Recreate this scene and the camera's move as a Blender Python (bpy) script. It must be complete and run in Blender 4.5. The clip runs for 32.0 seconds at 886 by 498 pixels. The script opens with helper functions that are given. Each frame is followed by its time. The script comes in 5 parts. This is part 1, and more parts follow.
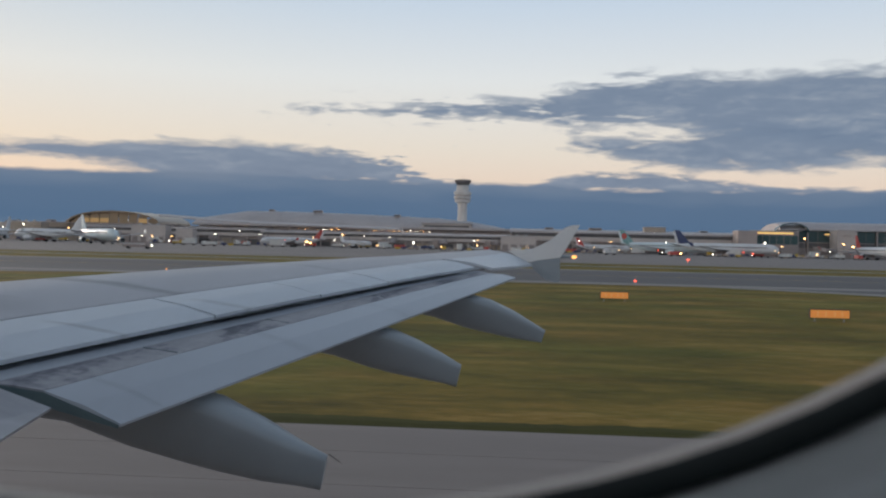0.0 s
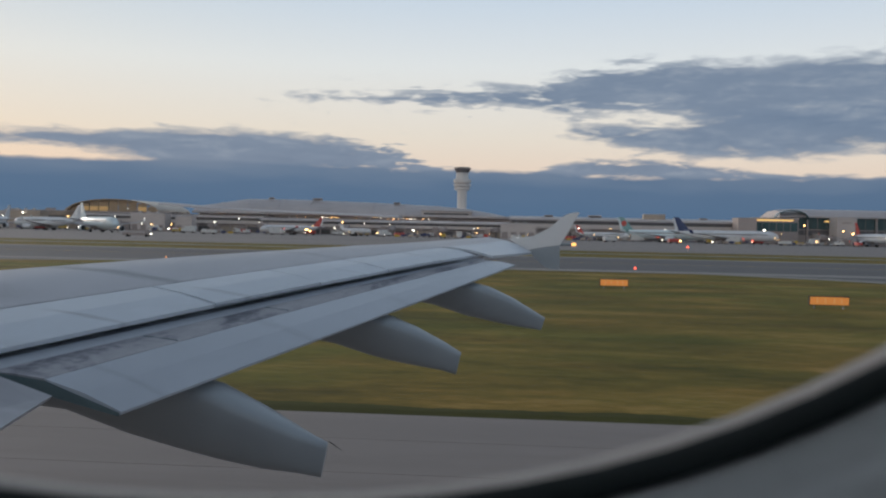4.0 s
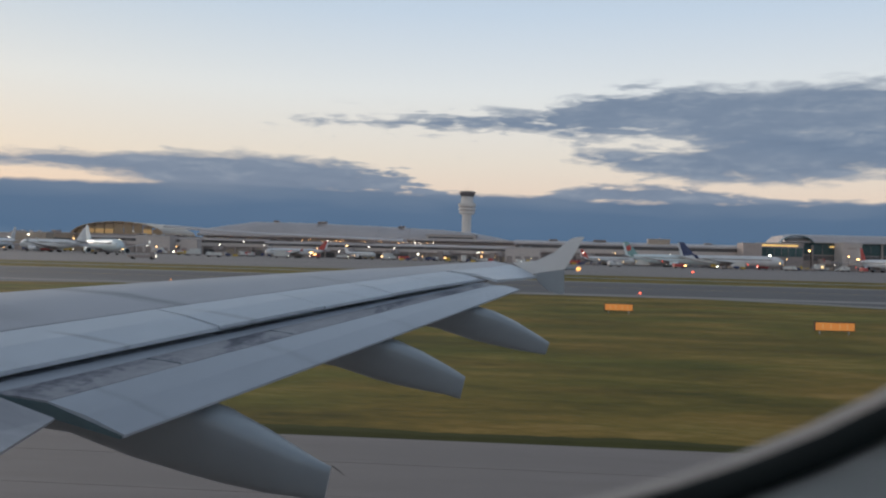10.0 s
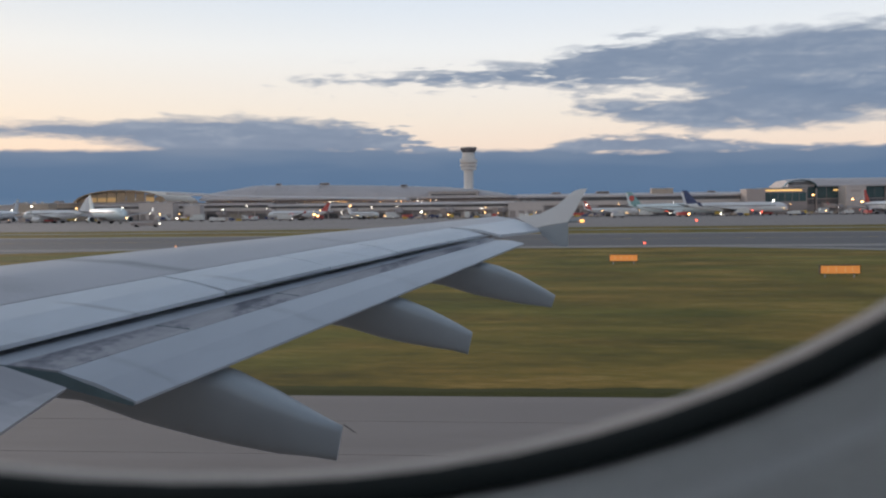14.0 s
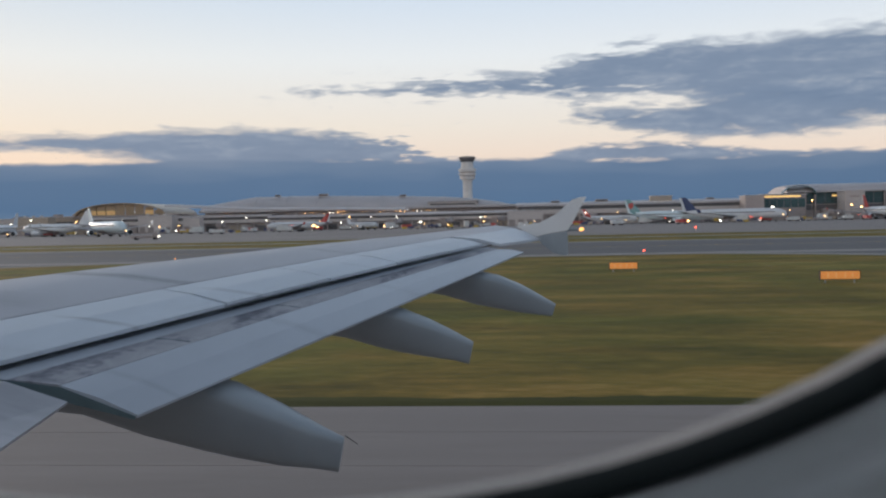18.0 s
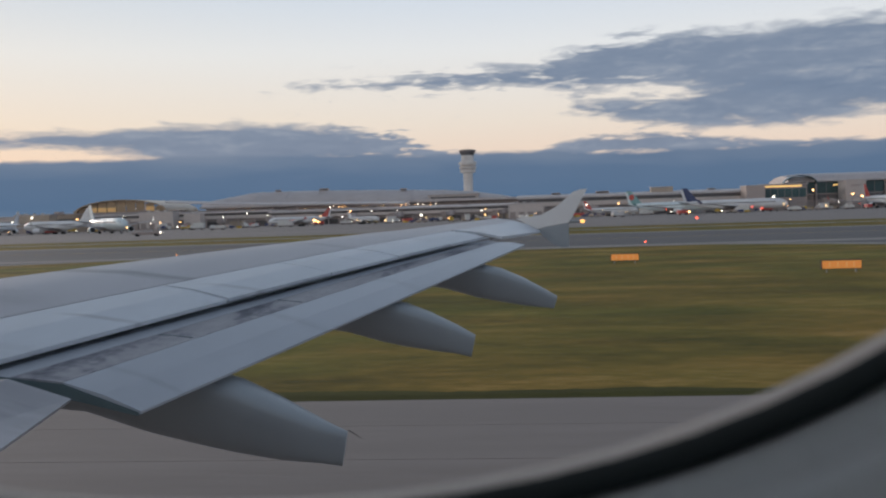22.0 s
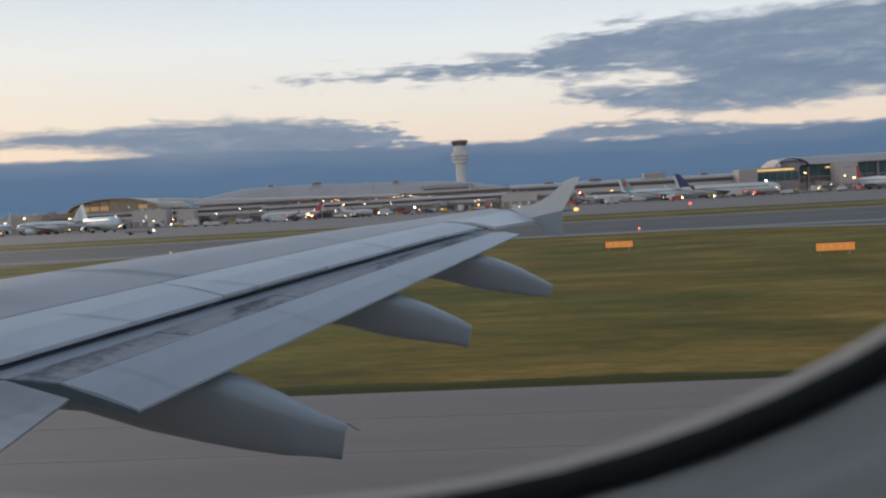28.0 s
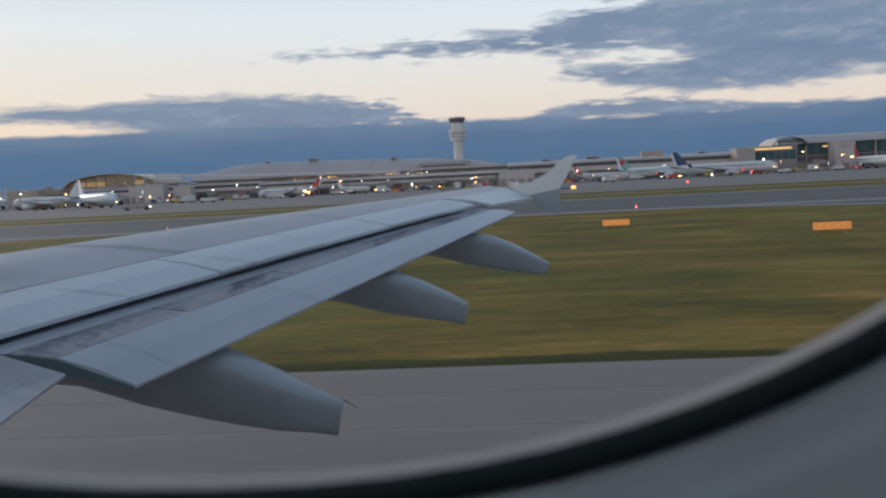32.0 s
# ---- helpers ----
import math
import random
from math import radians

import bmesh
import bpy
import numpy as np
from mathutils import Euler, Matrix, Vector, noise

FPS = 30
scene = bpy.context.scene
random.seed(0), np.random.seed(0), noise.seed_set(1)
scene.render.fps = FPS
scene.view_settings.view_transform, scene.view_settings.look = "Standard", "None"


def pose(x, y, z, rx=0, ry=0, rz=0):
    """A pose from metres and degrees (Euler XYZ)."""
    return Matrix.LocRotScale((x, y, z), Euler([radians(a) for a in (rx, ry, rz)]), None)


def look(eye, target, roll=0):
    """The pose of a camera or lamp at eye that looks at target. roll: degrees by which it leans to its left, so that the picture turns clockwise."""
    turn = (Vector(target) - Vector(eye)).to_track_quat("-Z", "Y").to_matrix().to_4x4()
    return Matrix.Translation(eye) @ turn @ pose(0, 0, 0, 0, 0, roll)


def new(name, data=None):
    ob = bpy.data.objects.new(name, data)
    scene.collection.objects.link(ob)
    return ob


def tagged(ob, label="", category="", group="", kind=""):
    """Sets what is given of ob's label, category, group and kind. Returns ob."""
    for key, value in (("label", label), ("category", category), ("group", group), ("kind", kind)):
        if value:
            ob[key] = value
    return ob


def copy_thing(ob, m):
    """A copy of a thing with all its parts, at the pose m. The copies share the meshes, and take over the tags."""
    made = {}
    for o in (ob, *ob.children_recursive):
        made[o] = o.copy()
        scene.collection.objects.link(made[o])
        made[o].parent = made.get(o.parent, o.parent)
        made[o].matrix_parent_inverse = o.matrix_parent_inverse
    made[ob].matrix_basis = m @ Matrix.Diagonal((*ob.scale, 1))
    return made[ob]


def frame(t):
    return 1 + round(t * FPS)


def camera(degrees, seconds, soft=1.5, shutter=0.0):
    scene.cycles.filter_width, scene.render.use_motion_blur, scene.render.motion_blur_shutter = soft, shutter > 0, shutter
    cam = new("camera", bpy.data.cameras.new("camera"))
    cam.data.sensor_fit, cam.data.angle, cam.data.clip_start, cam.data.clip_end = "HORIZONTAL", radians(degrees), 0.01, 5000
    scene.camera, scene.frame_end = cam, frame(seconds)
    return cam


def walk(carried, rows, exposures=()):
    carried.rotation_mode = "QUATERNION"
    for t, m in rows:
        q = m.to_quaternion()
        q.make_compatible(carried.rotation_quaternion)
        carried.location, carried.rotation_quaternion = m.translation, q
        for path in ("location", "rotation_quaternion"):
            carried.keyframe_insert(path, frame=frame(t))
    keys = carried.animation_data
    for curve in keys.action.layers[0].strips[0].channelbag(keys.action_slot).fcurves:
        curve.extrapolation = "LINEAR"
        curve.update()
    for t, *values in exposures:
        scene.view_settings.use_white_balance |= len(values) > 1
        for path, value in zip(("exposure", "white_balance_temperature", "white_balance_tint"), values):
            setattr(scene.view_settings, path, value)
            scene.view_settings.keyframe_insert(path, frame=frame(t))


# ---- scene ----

# camera at a cabin window, looking out over the starboard wing; x runs aft, y outboard, z up
cam = camera(47.1, 32.0, soft=2.2)
cam.data.dof.use_dof = True
cam.data.dof.focus_distance = 40.0
cam.data.dof.aperture_fstop = 34.0
PATH = [
    (0, 0.0000, 0.0000, 4.5995, 89.64, -1.30, 4.97),
    (0.5, 0.0000, 0.0000, 4.5992, 88.96, -1.12, 4.99),
    (1, 0.0000, 0.0000, 4.5990, 89.10, -1.46, 5.13),
    (1.5, 0.0000, 0.0000, 4.5990, 88.91, -1.34, 4.95),
    (2, 0.0000, 0.0000, 4.5991, 89.49, -1.37, 4.98),
    (2.5, 0.0000, 0.0000, 4.5991, 89.16, -1.26, 4.91),
    (3, 0.0000, 0.0000, 4.5992, 88.46, -1.34, 4.94),
    (3.5, 0.0000, 0.0000, 4.5993, 88.95, -1.20, 4.95),
    (5.5, 0.0000, 0.0000, 4.6000, 88.92, -1.26, 5.00),
    (6, 0.0000, 0.0000, 4.6000, 89.39, -1.40, 5.01),
    (6.5, 0.0000, 0.0000, 4.6000, 89.71, -1.29, 5.06),
    (7, 0.0000, 0.0000, 4.6000, 89.66, -1.28, 5.05),
    (7.5, 0.0000, 0.0000, 4.6000, 89.35, -1.65, 4.98),
    (8, 0.0000, 0.0000, 4.6000, 89.12, -1.06, 4.92),
    (8.5, 0.0000, 0.0000, 4.6000, 89.14, -1.33, 4.97),
    (9, 0.0000, 0.0000, 4.6000, 89.41, -1.45, 4.98),
    (9.5, 0.0000, 0.0000, 4.6003, 89.39, -1.62, 5.04),
    (10, 0.0000, 0.0000, 4.6007, 90.28, -1.45, 5.21),
    (10.5, 0.0000, 0.0000, 4.6006, 90.14, -1.06, 5.15),
    (11, 0.0015, 0.0000, 4.6010, 89.66, -1.08, 5.30),
    (11.5, 0.0030, 0.0000, 4.6000, 86.86, -0.63, 5.12),
    (12, 0.0033, 0.0000, 4.5988, 86.66, -0.20, 5.11),
    (12.5, 0.0037, 0.0000, 4.5996, 87.43, 0.93, 5.45),
    (13, 0.0040, 0.0000, 4.6004, 87.34, 0.66, 5.38),
    (13.5, 0.0030, 0.0000, 4.5996, 87.66, 0.51, 5.30),
    (14, 0.0020, 0.0000, 4.5988, 87.86, 0.62, 5.39),
    (14.5, 0.0010, 0.0000, 4.5990, 88.07, 1.55, 5.49),
    (16.5, -0.0002, 0.0000, 4.6000, 88.36, 0.88, 5.32),
    (17, -0.0005, 0.0000, 4.6002, 88.17, 1.19, 5.31),
    (17.5, -0.0002, 0.0000, 4.6004, 87.39, 0.98, 5.21),
    (18, 0.0001, 0.0000, 4.6008, 88.40, 1.22, 5.35),
    (18.5, 0.0004, 0.0000, 4.6008, 88.25, 1.25, 5.27),
    (19, 0.0007, 0.0000, 4.6003, 88.14, 0.94, 5.20),
    (19.5, 0.0010, 0.0000, 4.6000, 88.21, 1.13, 5.15),
    (20, 0.0078, 0.0000, 4.6000, 87.12, 1.07, 5.00),
    (20.5, 0.0010, 0.0000, 4.6000, 88.99, 1.89, 5.56),
    (21, 0.0005, 0.0000, 4.6000, 89.06, 2.28, 5.54),
    (21.5, 0.0000, 0.0000, 4.6003, 88.28, 2.07, 5.47),
    (22, -0.0004, 0.0000, 4.6009, 88.03, 1.81, 5.40),
    (22.5, -0.0009, 0.0000, 4.6009, 88.93, 2.04, 5.65),
    (23, -0.0014, 0.0000, 4.6008, 88.27, 1.82, 5.43),
    (23.5, -0.0013, 0.0000, 4.6003, 88.45, 2.17, 5.47),
    (24, -0.0012, 0.0000, 4.6000, 88.05, 2.09, 5.36),
    (24.5, -0.0012, 0.0000, 4.6003, 87.85, 1.69, 5.32),
    (25, -0.0011, 0.0000, 4.6006, 87.61, 2.11, 5.36),
    (25.5, -0.0010, 0.0000, 4.6006, 87.08, 2.07, 5.17),
    (27.5, -0.0018, 0.0000, 4.6012, 87.46, 3.11, 4.89),
    (28, -0.0020, 0.0000, 4.6015, 87.52, 3.12, 5.03),
    (28.5, -0.0020, 0.0000, 4.6015, 87.50, 3.20, 5.01),
    (29, -0.0020, 0.0000, 4.6015, 87.17, 3.23, 4.90),
    (29.5, -0.0020, 0.0000, 4.6015, 87.43, 3.42, 4.96),
    (30, -0.0020, 0.0000, 4.6015, 86.92, 3.59, 4.87),
    (30.5, -0.0020, 0.0000, 4.6015, 87.22, 3.38, 5.10),
    (31, -0.0020, 0.0000, 4.6015, 87.61, 3.23, 5.33),
    (31.5, -0.0020, 0.0000, 4.6015, 86.73, 3.04, 5.15),
    (32, -0.0020, 0.0000, 4.6015, 86.23, 2.85, 4.87),
]
walk(cam, [(t, pose(x, y, z, rx, ry, rz)) for t, x, y, z, rx, ry, rz in PATH],
     [(0, -0.06, 6350, 10), (6, -0.07, 6290, 9), (10.5, -0.07, 6300, 10), (11, -0.10, 6400, 12), (11.6, 0.12, 6400, 12), (14.5, 0.14, 6350, 12), (17, 0.10, 6200, 10), (19, 0.06, 6250, 11),
      (20, 0.12, 6200, 10), (21, -0.02, 6300, 12), (23, 0.0, 6440, 12), (24, 0.0, 6350, 10), (25.5, 0.01, 6420, 11), (28, 0.06, 6300, 10), (30, 0.00, 6150, 10), (31, -0.04, 5900, 9), (32, 0.02, 5970, 9)])

# ---------------------------------------------------------------- world and sun
world = bpy.data.worlds.new("dusk_sky")
scene.world = world
world.use_nodes = True
wt = world.node_tree
wt.nodes.clear()


class Nodes:
    """Small helper to wire shader nodes."""

    def __init__(self, tree):
        self.t = tree

    def put(self, sock, v):
        if isinstance(v, bpy.types.NodeSocket):
            self.t.links.new(v, sock)
        else:
            sock.default_value = v

    def math(self, op, a, b=0.0, c=0.0, clamp=False):
        n = self.t.nodes.new("ShaderNodeMath")
        n.operation, n.use_clamp = op, clamp
        for s, v in zip(n.inputs, (a, b, c)):
            self.put(s, v)
        return n.outputs[0]

    def ramp(self, fac, stops, interp="LINEAR"):
        n = self.t.nodes.new("ShaderNodeValToRGB")
        n.color_ramp.interpolation = interp
        e = n.color_ramp.elements
        while len(e) < len(stops):
            e.new(0.5)
        for k, (p, col) in zip(e, stops):
            k.position = p
            k.color = (*col, 1) if isinstance(col, tuple) else (col, col, col, 1)
        self.put(n.inputs[0], fac)
        return n.outputs[0]

    def mix(self, fac, a, b, kind="MIX"):
        n = self.t.nodes.new("ShaderNodeMix")
        n.data_type, n.blend_type = "RGBA", kind
        self.put(n.inputs[0], fac)
        for s, v in ((n.inputs[6], a), (n.inputs[7], b)):
            self.put(s, (*v, 1) if isinstance(v, tuple) and len(v) == 3 else v)
        return n.outputs[2]

    def vec(self, x, y, z=0.0):
        n = self.t.nodes.new("ShaderNodeCombineXYZ")
        for s, v in zip(n.inputs, (x, y, z)):
            self.put(s, v)
        return n.outputs[0]

    def noise(self, vector, scale, detail=4.0, rough=0.55, warp=0.0):
        n = self.t.nodes.new("ShaderNodeTexNoise")
        self.put(n.inputs["Vector"], vector)
        n.inputs["Scale"].default_value = scale
        n.inputs["Detail"].default_value = detail
        n.inputs["Roughness"].default_value = rough
        n.inputs["Distortion"].default_value = warp
        return n.outputs[0]

    def step(self, v, lo, hi):
        n = self.t.nodes.new("ShaderNodeMapRange")
        n.interpolation_type = "SMOOTHSTEP"
        self.put(n.inputs[0], v)
        for s, k in zip(n.inputs[1:5], (lo, hi, 0.0, 1.0)):
            self.put(s, k)
        return n.outputs[0]


w = Nodes(wt)
tc = wt.nodes.new("ShaderNodeTexCoord")
sep = wt.nodes.new("ShaderNodeSeparateXYZ")
wt.links.new(tc.outputs["Generated"], sep.inputs[0])
az = w.math("ARCTAN2", sep.outputs[0], sep.outputs[1])
el = w.math("ARCSINE", sep.outputs[2])
SKY_TURN = -72.0
U = w.math("MULTIPLY_ADD", az, 1800.0, 941.0 + SKY_TURN)
V = w.math("MULTIPLY", el, 1800.0)
un = w.math("MULTIPLY_ADD", U, 1 / 2000.0, 0.1)
vn = w.math("MULTIPLY", V, 1 / 2827.0)


def at_u(*pairs):
    """A height in V units as a function of U."""
    return w.math("MULTIPLY", w.ramp(un, [((u / 2000.0) + 0.1, v / 400.0) for u, v in pairs], "LINEAR"), 400.0)


def cloud_noise(u, v, z, detail, rough, warp):
    return w.math("SUBTRACT", w.noise(w.vec(w.math("MULTIPLY", U, u), w.math("MULTIPLY", V, v), z), 1.0, detail, rough, warp), 0.5)


streak = cloud_noise(0.0052, 0.030, 0.0, 4.0, 0.5, 0.2)
billow = cloud_noise(0.0155, 0.062, 4.0, 5.0, 0.55, 0.35)
shred = cloud_noise(0.0210, 0.105, 31.0, 4.0, 0.5, 0.3)
curl = cloud_noise(0.0360, 0.120, 7.0, 6.0, 0.62, 0.9)
veil = cloud_noise(0.0016, 0.009, 9.0, 4.0, 0.5, 0.0)
rag = w.math("ADD", w.math("MULTIPLY", streak, 0.7), w.math("MULTIPLY_ADD", curl, 0.22, w.math("MULTIPLY", billow, 1.0)))


def layer(top, bottom, amp, lo, hi, thin=None):
    """How thick a deck of cloud stands between two heights, ragged at its edges."""
    inside = w.math("MINIMUM", w.math("SUBTRACT", top, V), w.math("SUBTRACT", V, bottom))
    d = w.math("MULTIPLY_ADD", rag, amp, inside)
    if thin:
        d = w.math("SUBTRACT", d, thin)
    return w.step(d, lo, hi)


clear = w.ramp(vn, [(0.0, (0.86, 0.65, 0.50)), (0.040, (0.95, 0.76, 0.62)), (0.058, (0.94, 0.82, 0.70)), (0.10, (0.90, 0.89, 0.87)),
                    (0.15, (0.67, 0.76, 0.87)), (0.22, (0.48, 0.57, 0.69)), (0.35, (0.30, 0.350, 0.43)), (1.0, (0.195, 0.225, 0.29))])
nishita = wt.nodes.new("ShaderNodeTexSky")
nishita.sky_type, nishita.sun_disc = "NISHITA", False
nishita.sun_elevation, nishita.sun_rotation = radians(2.0), radians(-42.0)
dim = wt.nodes.new("ShaderNodeMix")
dim.data_type, dim.blend_type = "RGBA", "MULTIPLY"
dim.inputs[0].default_value = 1.0
wt.links.new(nishita.outputs[0], dim.inputs[6])
dim.inputs[7].default_value = (0.10, 0.10, 0.10, 1)
sky = w.mix(0.08, clear, dim.outputs[2])
# warmer towards the set sun
sky = w.mix(w.math("MULTIPLY", w.step(U, 900.0, -500.0), 0.30), sky, w.mix(1.0, sky, (1.06, 0.97, 0.80), "MULTIPLY"))

glow = w.math("MULTIPLY", w.step(U, -150.0, -1100.0), w.step(V, 900.0, 150.0))
sky = w.mix(glow, sky, w.mix(1.0, sky, (2.1, 1.95, 1.85), "MULTIPLY"))

body_tone = w.ramp(w.math("ADD", 0.5, w.math("MULTIPLY_ADD", billow, 0.5, w.math("MULTIPLY_ADD", curl, 0.25, w.math("MULTIPLY", streak, 0.5)))),
                   [(0.34, (0.180, 0.235, 0.325)), (0.50, (0.212, 0.266, 0.355)), (0.62, (0.285, 0.330, 0.405)), (0.76, (0.46, 0.46, 0.48))])
# the western edge of the mass is torn into strips, with bright gaps between them
torn = w.math("MULTIPLY", w.math("ADD", w.math("MULTIPLY", w.step(cloud_noise(0.0085, 0.050, 21.0, 3.0, 0.5, 0.3), 0.02, 0.20), 22.0), w.math("MULTIPLY", w.step(shred, -0.05, 0.22), 15.0)), w.step(U, 1330.0, 940.0))
upper_mass = layer(at_u((-200, 0), (395, 214), (443, 231), (561, 234), (640, 245), (760, 253), (839, 258), (919, 273), (1007, 300), (1152, 298), (1246, 292), (1336, 300), (1483, 302), (1800, 310)),
                   at_u((-200, 400), (395, 226), (443, 224), (561, 221), (661, 214), (761, 214), (861, 207), (960, 203), (1038, 207), (1120, 202), (1201, 184), (1357, 170), (1485, 160), (1800, 170)), 44.0, -11.0, 18.0, torn)
lower_mass = layer(at_u((-200, 0), (892, 158), (940, 187), (1009, 193), (1087, 188), (1160, 204), (1201, 215), (1338, 226), (1484, 230), (1800, 250)),
                   at_u((-200, 400), (892, 176), (941, 165), (1010, 151), (1079, 138), (1156, 129), (1295, 130), (1358, 133), (1402, 144), (1486, 147), (1800, 150)), 46.0, -11.0, 17.0, w.math("MULTIPLY", torn, 0.75))
left_deck = layer(at_u((-200, 144), (7, 152), (83, 158), (181, 160), (282, 167), (415, 165), (513, 161), (602, 150), (662, 133), (723, 106), (1800, 60)),
                  at_u((-200, 130), (7, 128), (93, 123), (182, 114), (256, 92), (723, 92), (1800, 60)), 34.0, -7.0, 13.0, w.math("MULTIPLY", w.step(U, 420.0, 660.0), w.math("MULTIPLY_ADD", shred, 95.0, 7.0)))
thin_deck = layer(at_u((-200, 60), (843, 100), (893, 116), (962, 130), (1040, 133), (1108, 129), (1175, 124), (1250, 111), (1487, 103), (1800, 103)),
                  at_u((-200, 90), (1800, 92)), 30.0, -4.0, 9.0, w.math("MULTIPLY", w.step(shred, -0.02, 0.2), 6.0))
bank = w.step(w.math("MULTIPLY_ADD", rag, 16.0, w.math("SUBTRACT", at_u((-200, 104), (7, 106), (274, 114), (563, 113), (663, 106), (863, 108), (962, 101), (1156, 100), (1800, 102)), V)), -4.0, 7.0)
bank_tone = w.ramp(w.math("MULTIPLY_ADD", V, 1 / 120.0, w.math("MULTIPLY", streak, 0.42)),
                   [(0.0, (0.150, 0.212, 0.296)), (0.25, (0.105, 0.170, 0.270)), (0.6, (0.118, 0.180, 0.278)), (0.82, (0.165, 0.220, 0.308)), (1.0, (0.212, 0.256, 0.332))])
scud = w.math("MULTIPLY", w.step(w.math("MULTIPLY_ADD", veil, 0.3, w.math("MULTIPLY_ADD", curl, 0.35, w.math("MULTIPLY", billow, 0.5))), 0.075, 0.16), w.math("MULTIPLY", w.step(V, 300.0, 190.0), w.step(U, 250.0, 650.0)))
sky = w.mix(w.math("MULTIPLY", scud, 0.55), sky, (0.42, 0.43, 0.47))
sky = w.mix(w.math("MULTIPLY", upper_mass, 0.97), sky, body_tone)
sky = w.mix(w.math("MULTIPLY", lower_mass, 0.97), sky, body_tone)
sky = w.mix(w.math("MULTIPLY", left_deck, 0.95), sky, body_tone)
sky = w.mix(w.math("MULTIPLY", thin_deck, 0.95), sky, body_tone)
sky = w.mix(bank, sky, bank_tone)
bg = wt.nodes.new("ShaderNodeBackground")
wt.links.new(sky, bg.inputs[0])
bg.inputs[1].default_value = 1.0
wo = wt.nodes.new("ShaderNodeOutputWorld")
wt.links.new(bg.outputs[0], wo.inputs[0])

sun_data = bpy.data.lights.new("sun", "SUN")
sun_data.energy, sun_data.angle, sun_data.color = 0.9, radians(14), (1.0, 0.82, 0.70)
sun = new("sun", sun_data)
sun.matrix_world = look((-600, 700, 130), (0, 0, 0))

# ---------------------------------------------------------------- materials


def material(name, col, rough=0.6, metal=0.0, vary=0.15, scale=1.5, stretch=(1, 1, 1), bump=0.0, fine=0.0, glow=0.0, col2=None, spec=0.5, object_space=False, rvar=0.25):
    """A painted or mineral surface: two sizes of mottling over col, with a little relief."""
    m = bpy.data.materials.new(name)
    m.use_nodes = True
    t = m.node_tree
    k = Nodes(t)
    b = t.nodes["Principled BSDF"]
    geo = t.nodes.new("ShaderNodeTexCoord" if object_space else "ShaderNodeNewGeometry")
    mapping = t.nodes.new("ShaderNodeMapping")
    t.links.new(geo.outputs["Object" if object_space else "Position"], mapping.inputs[0])
    mapping.inputs["Scale"].default_value = stretch
    big = k.noise(mapping.outputs[0], scale, 5.0, 0.6)
    small = k.noise(mapping.outputs[0], scale * 9.0, 4.0, 0.6)
    mot = k.math("MULTIPLY_ADD", small, 0.35, k.math("MULTIPLY", big, 0.65))
    dark = tuple(c * (1 - vary) for c in (col2 or col))
    light = tuple(min(1.0, c * (1 + vary)) for c in col)
    c = k.ramp(mot, [(0.33, dark), (0.67, light)])
    t.links.new(c, b.inputs["Base Color"])
    t.links.new(k.math("MULTIPLY_ADD", mot, rvar, rough - rvar * 0.48, clamp=True), b.inputs["Roughness"])
    b.inputs["Metallic"].default_value = metal
    b.inputs["Specular IOR Level"].default_value = spec
    if bump or fine:
        bm_ = t.nodes.new("ShaderNodeBump")
        bm_.inputs["Strength"].default_value = max(bump, fine)
        bm_.inputs["Distance"].default_value = 0.02
        t.links.new(small if fine else big, bm_.inputs["Height"])
        t.links.new(bm_.outputs[0], b.inputs["Normal"])
    if glow:
        b.inputs["Emission Color"].default_value = (*col, 1)
        b.inputs["Emission Strength"].default_value = glow
    return m


def streaked(m, stains_and_shade):
    """Adds soot streaks that run aft with the airflow, and broad painted root shade: y, first x, last x, half width,
    strength.
    """
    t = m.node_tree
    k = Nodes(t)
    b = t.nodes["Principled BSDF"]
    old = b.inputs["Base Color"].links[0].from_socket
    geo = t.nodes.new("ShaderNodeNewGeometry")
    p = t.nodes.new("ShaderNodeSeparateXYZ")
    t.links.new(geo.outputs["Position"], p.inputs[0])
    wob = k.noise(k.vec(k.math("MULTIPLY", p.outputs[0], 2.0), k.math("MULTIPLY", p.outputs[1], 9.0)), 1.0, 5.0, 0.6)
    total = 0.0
    for y, x0, x1, half, power in stains_and_shade:
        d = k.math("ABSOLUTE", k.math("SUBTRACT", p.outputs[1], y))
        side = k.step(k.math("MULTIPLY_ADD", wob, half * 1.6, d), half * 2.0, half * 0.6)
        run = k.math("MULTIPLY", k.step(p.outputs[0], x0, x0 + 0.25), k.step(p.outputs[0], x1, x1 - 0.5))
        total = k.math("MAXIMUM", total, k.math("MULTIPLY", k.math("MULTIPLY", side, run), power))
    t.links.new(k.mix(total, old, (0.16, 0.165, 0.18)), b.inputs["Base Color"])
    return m


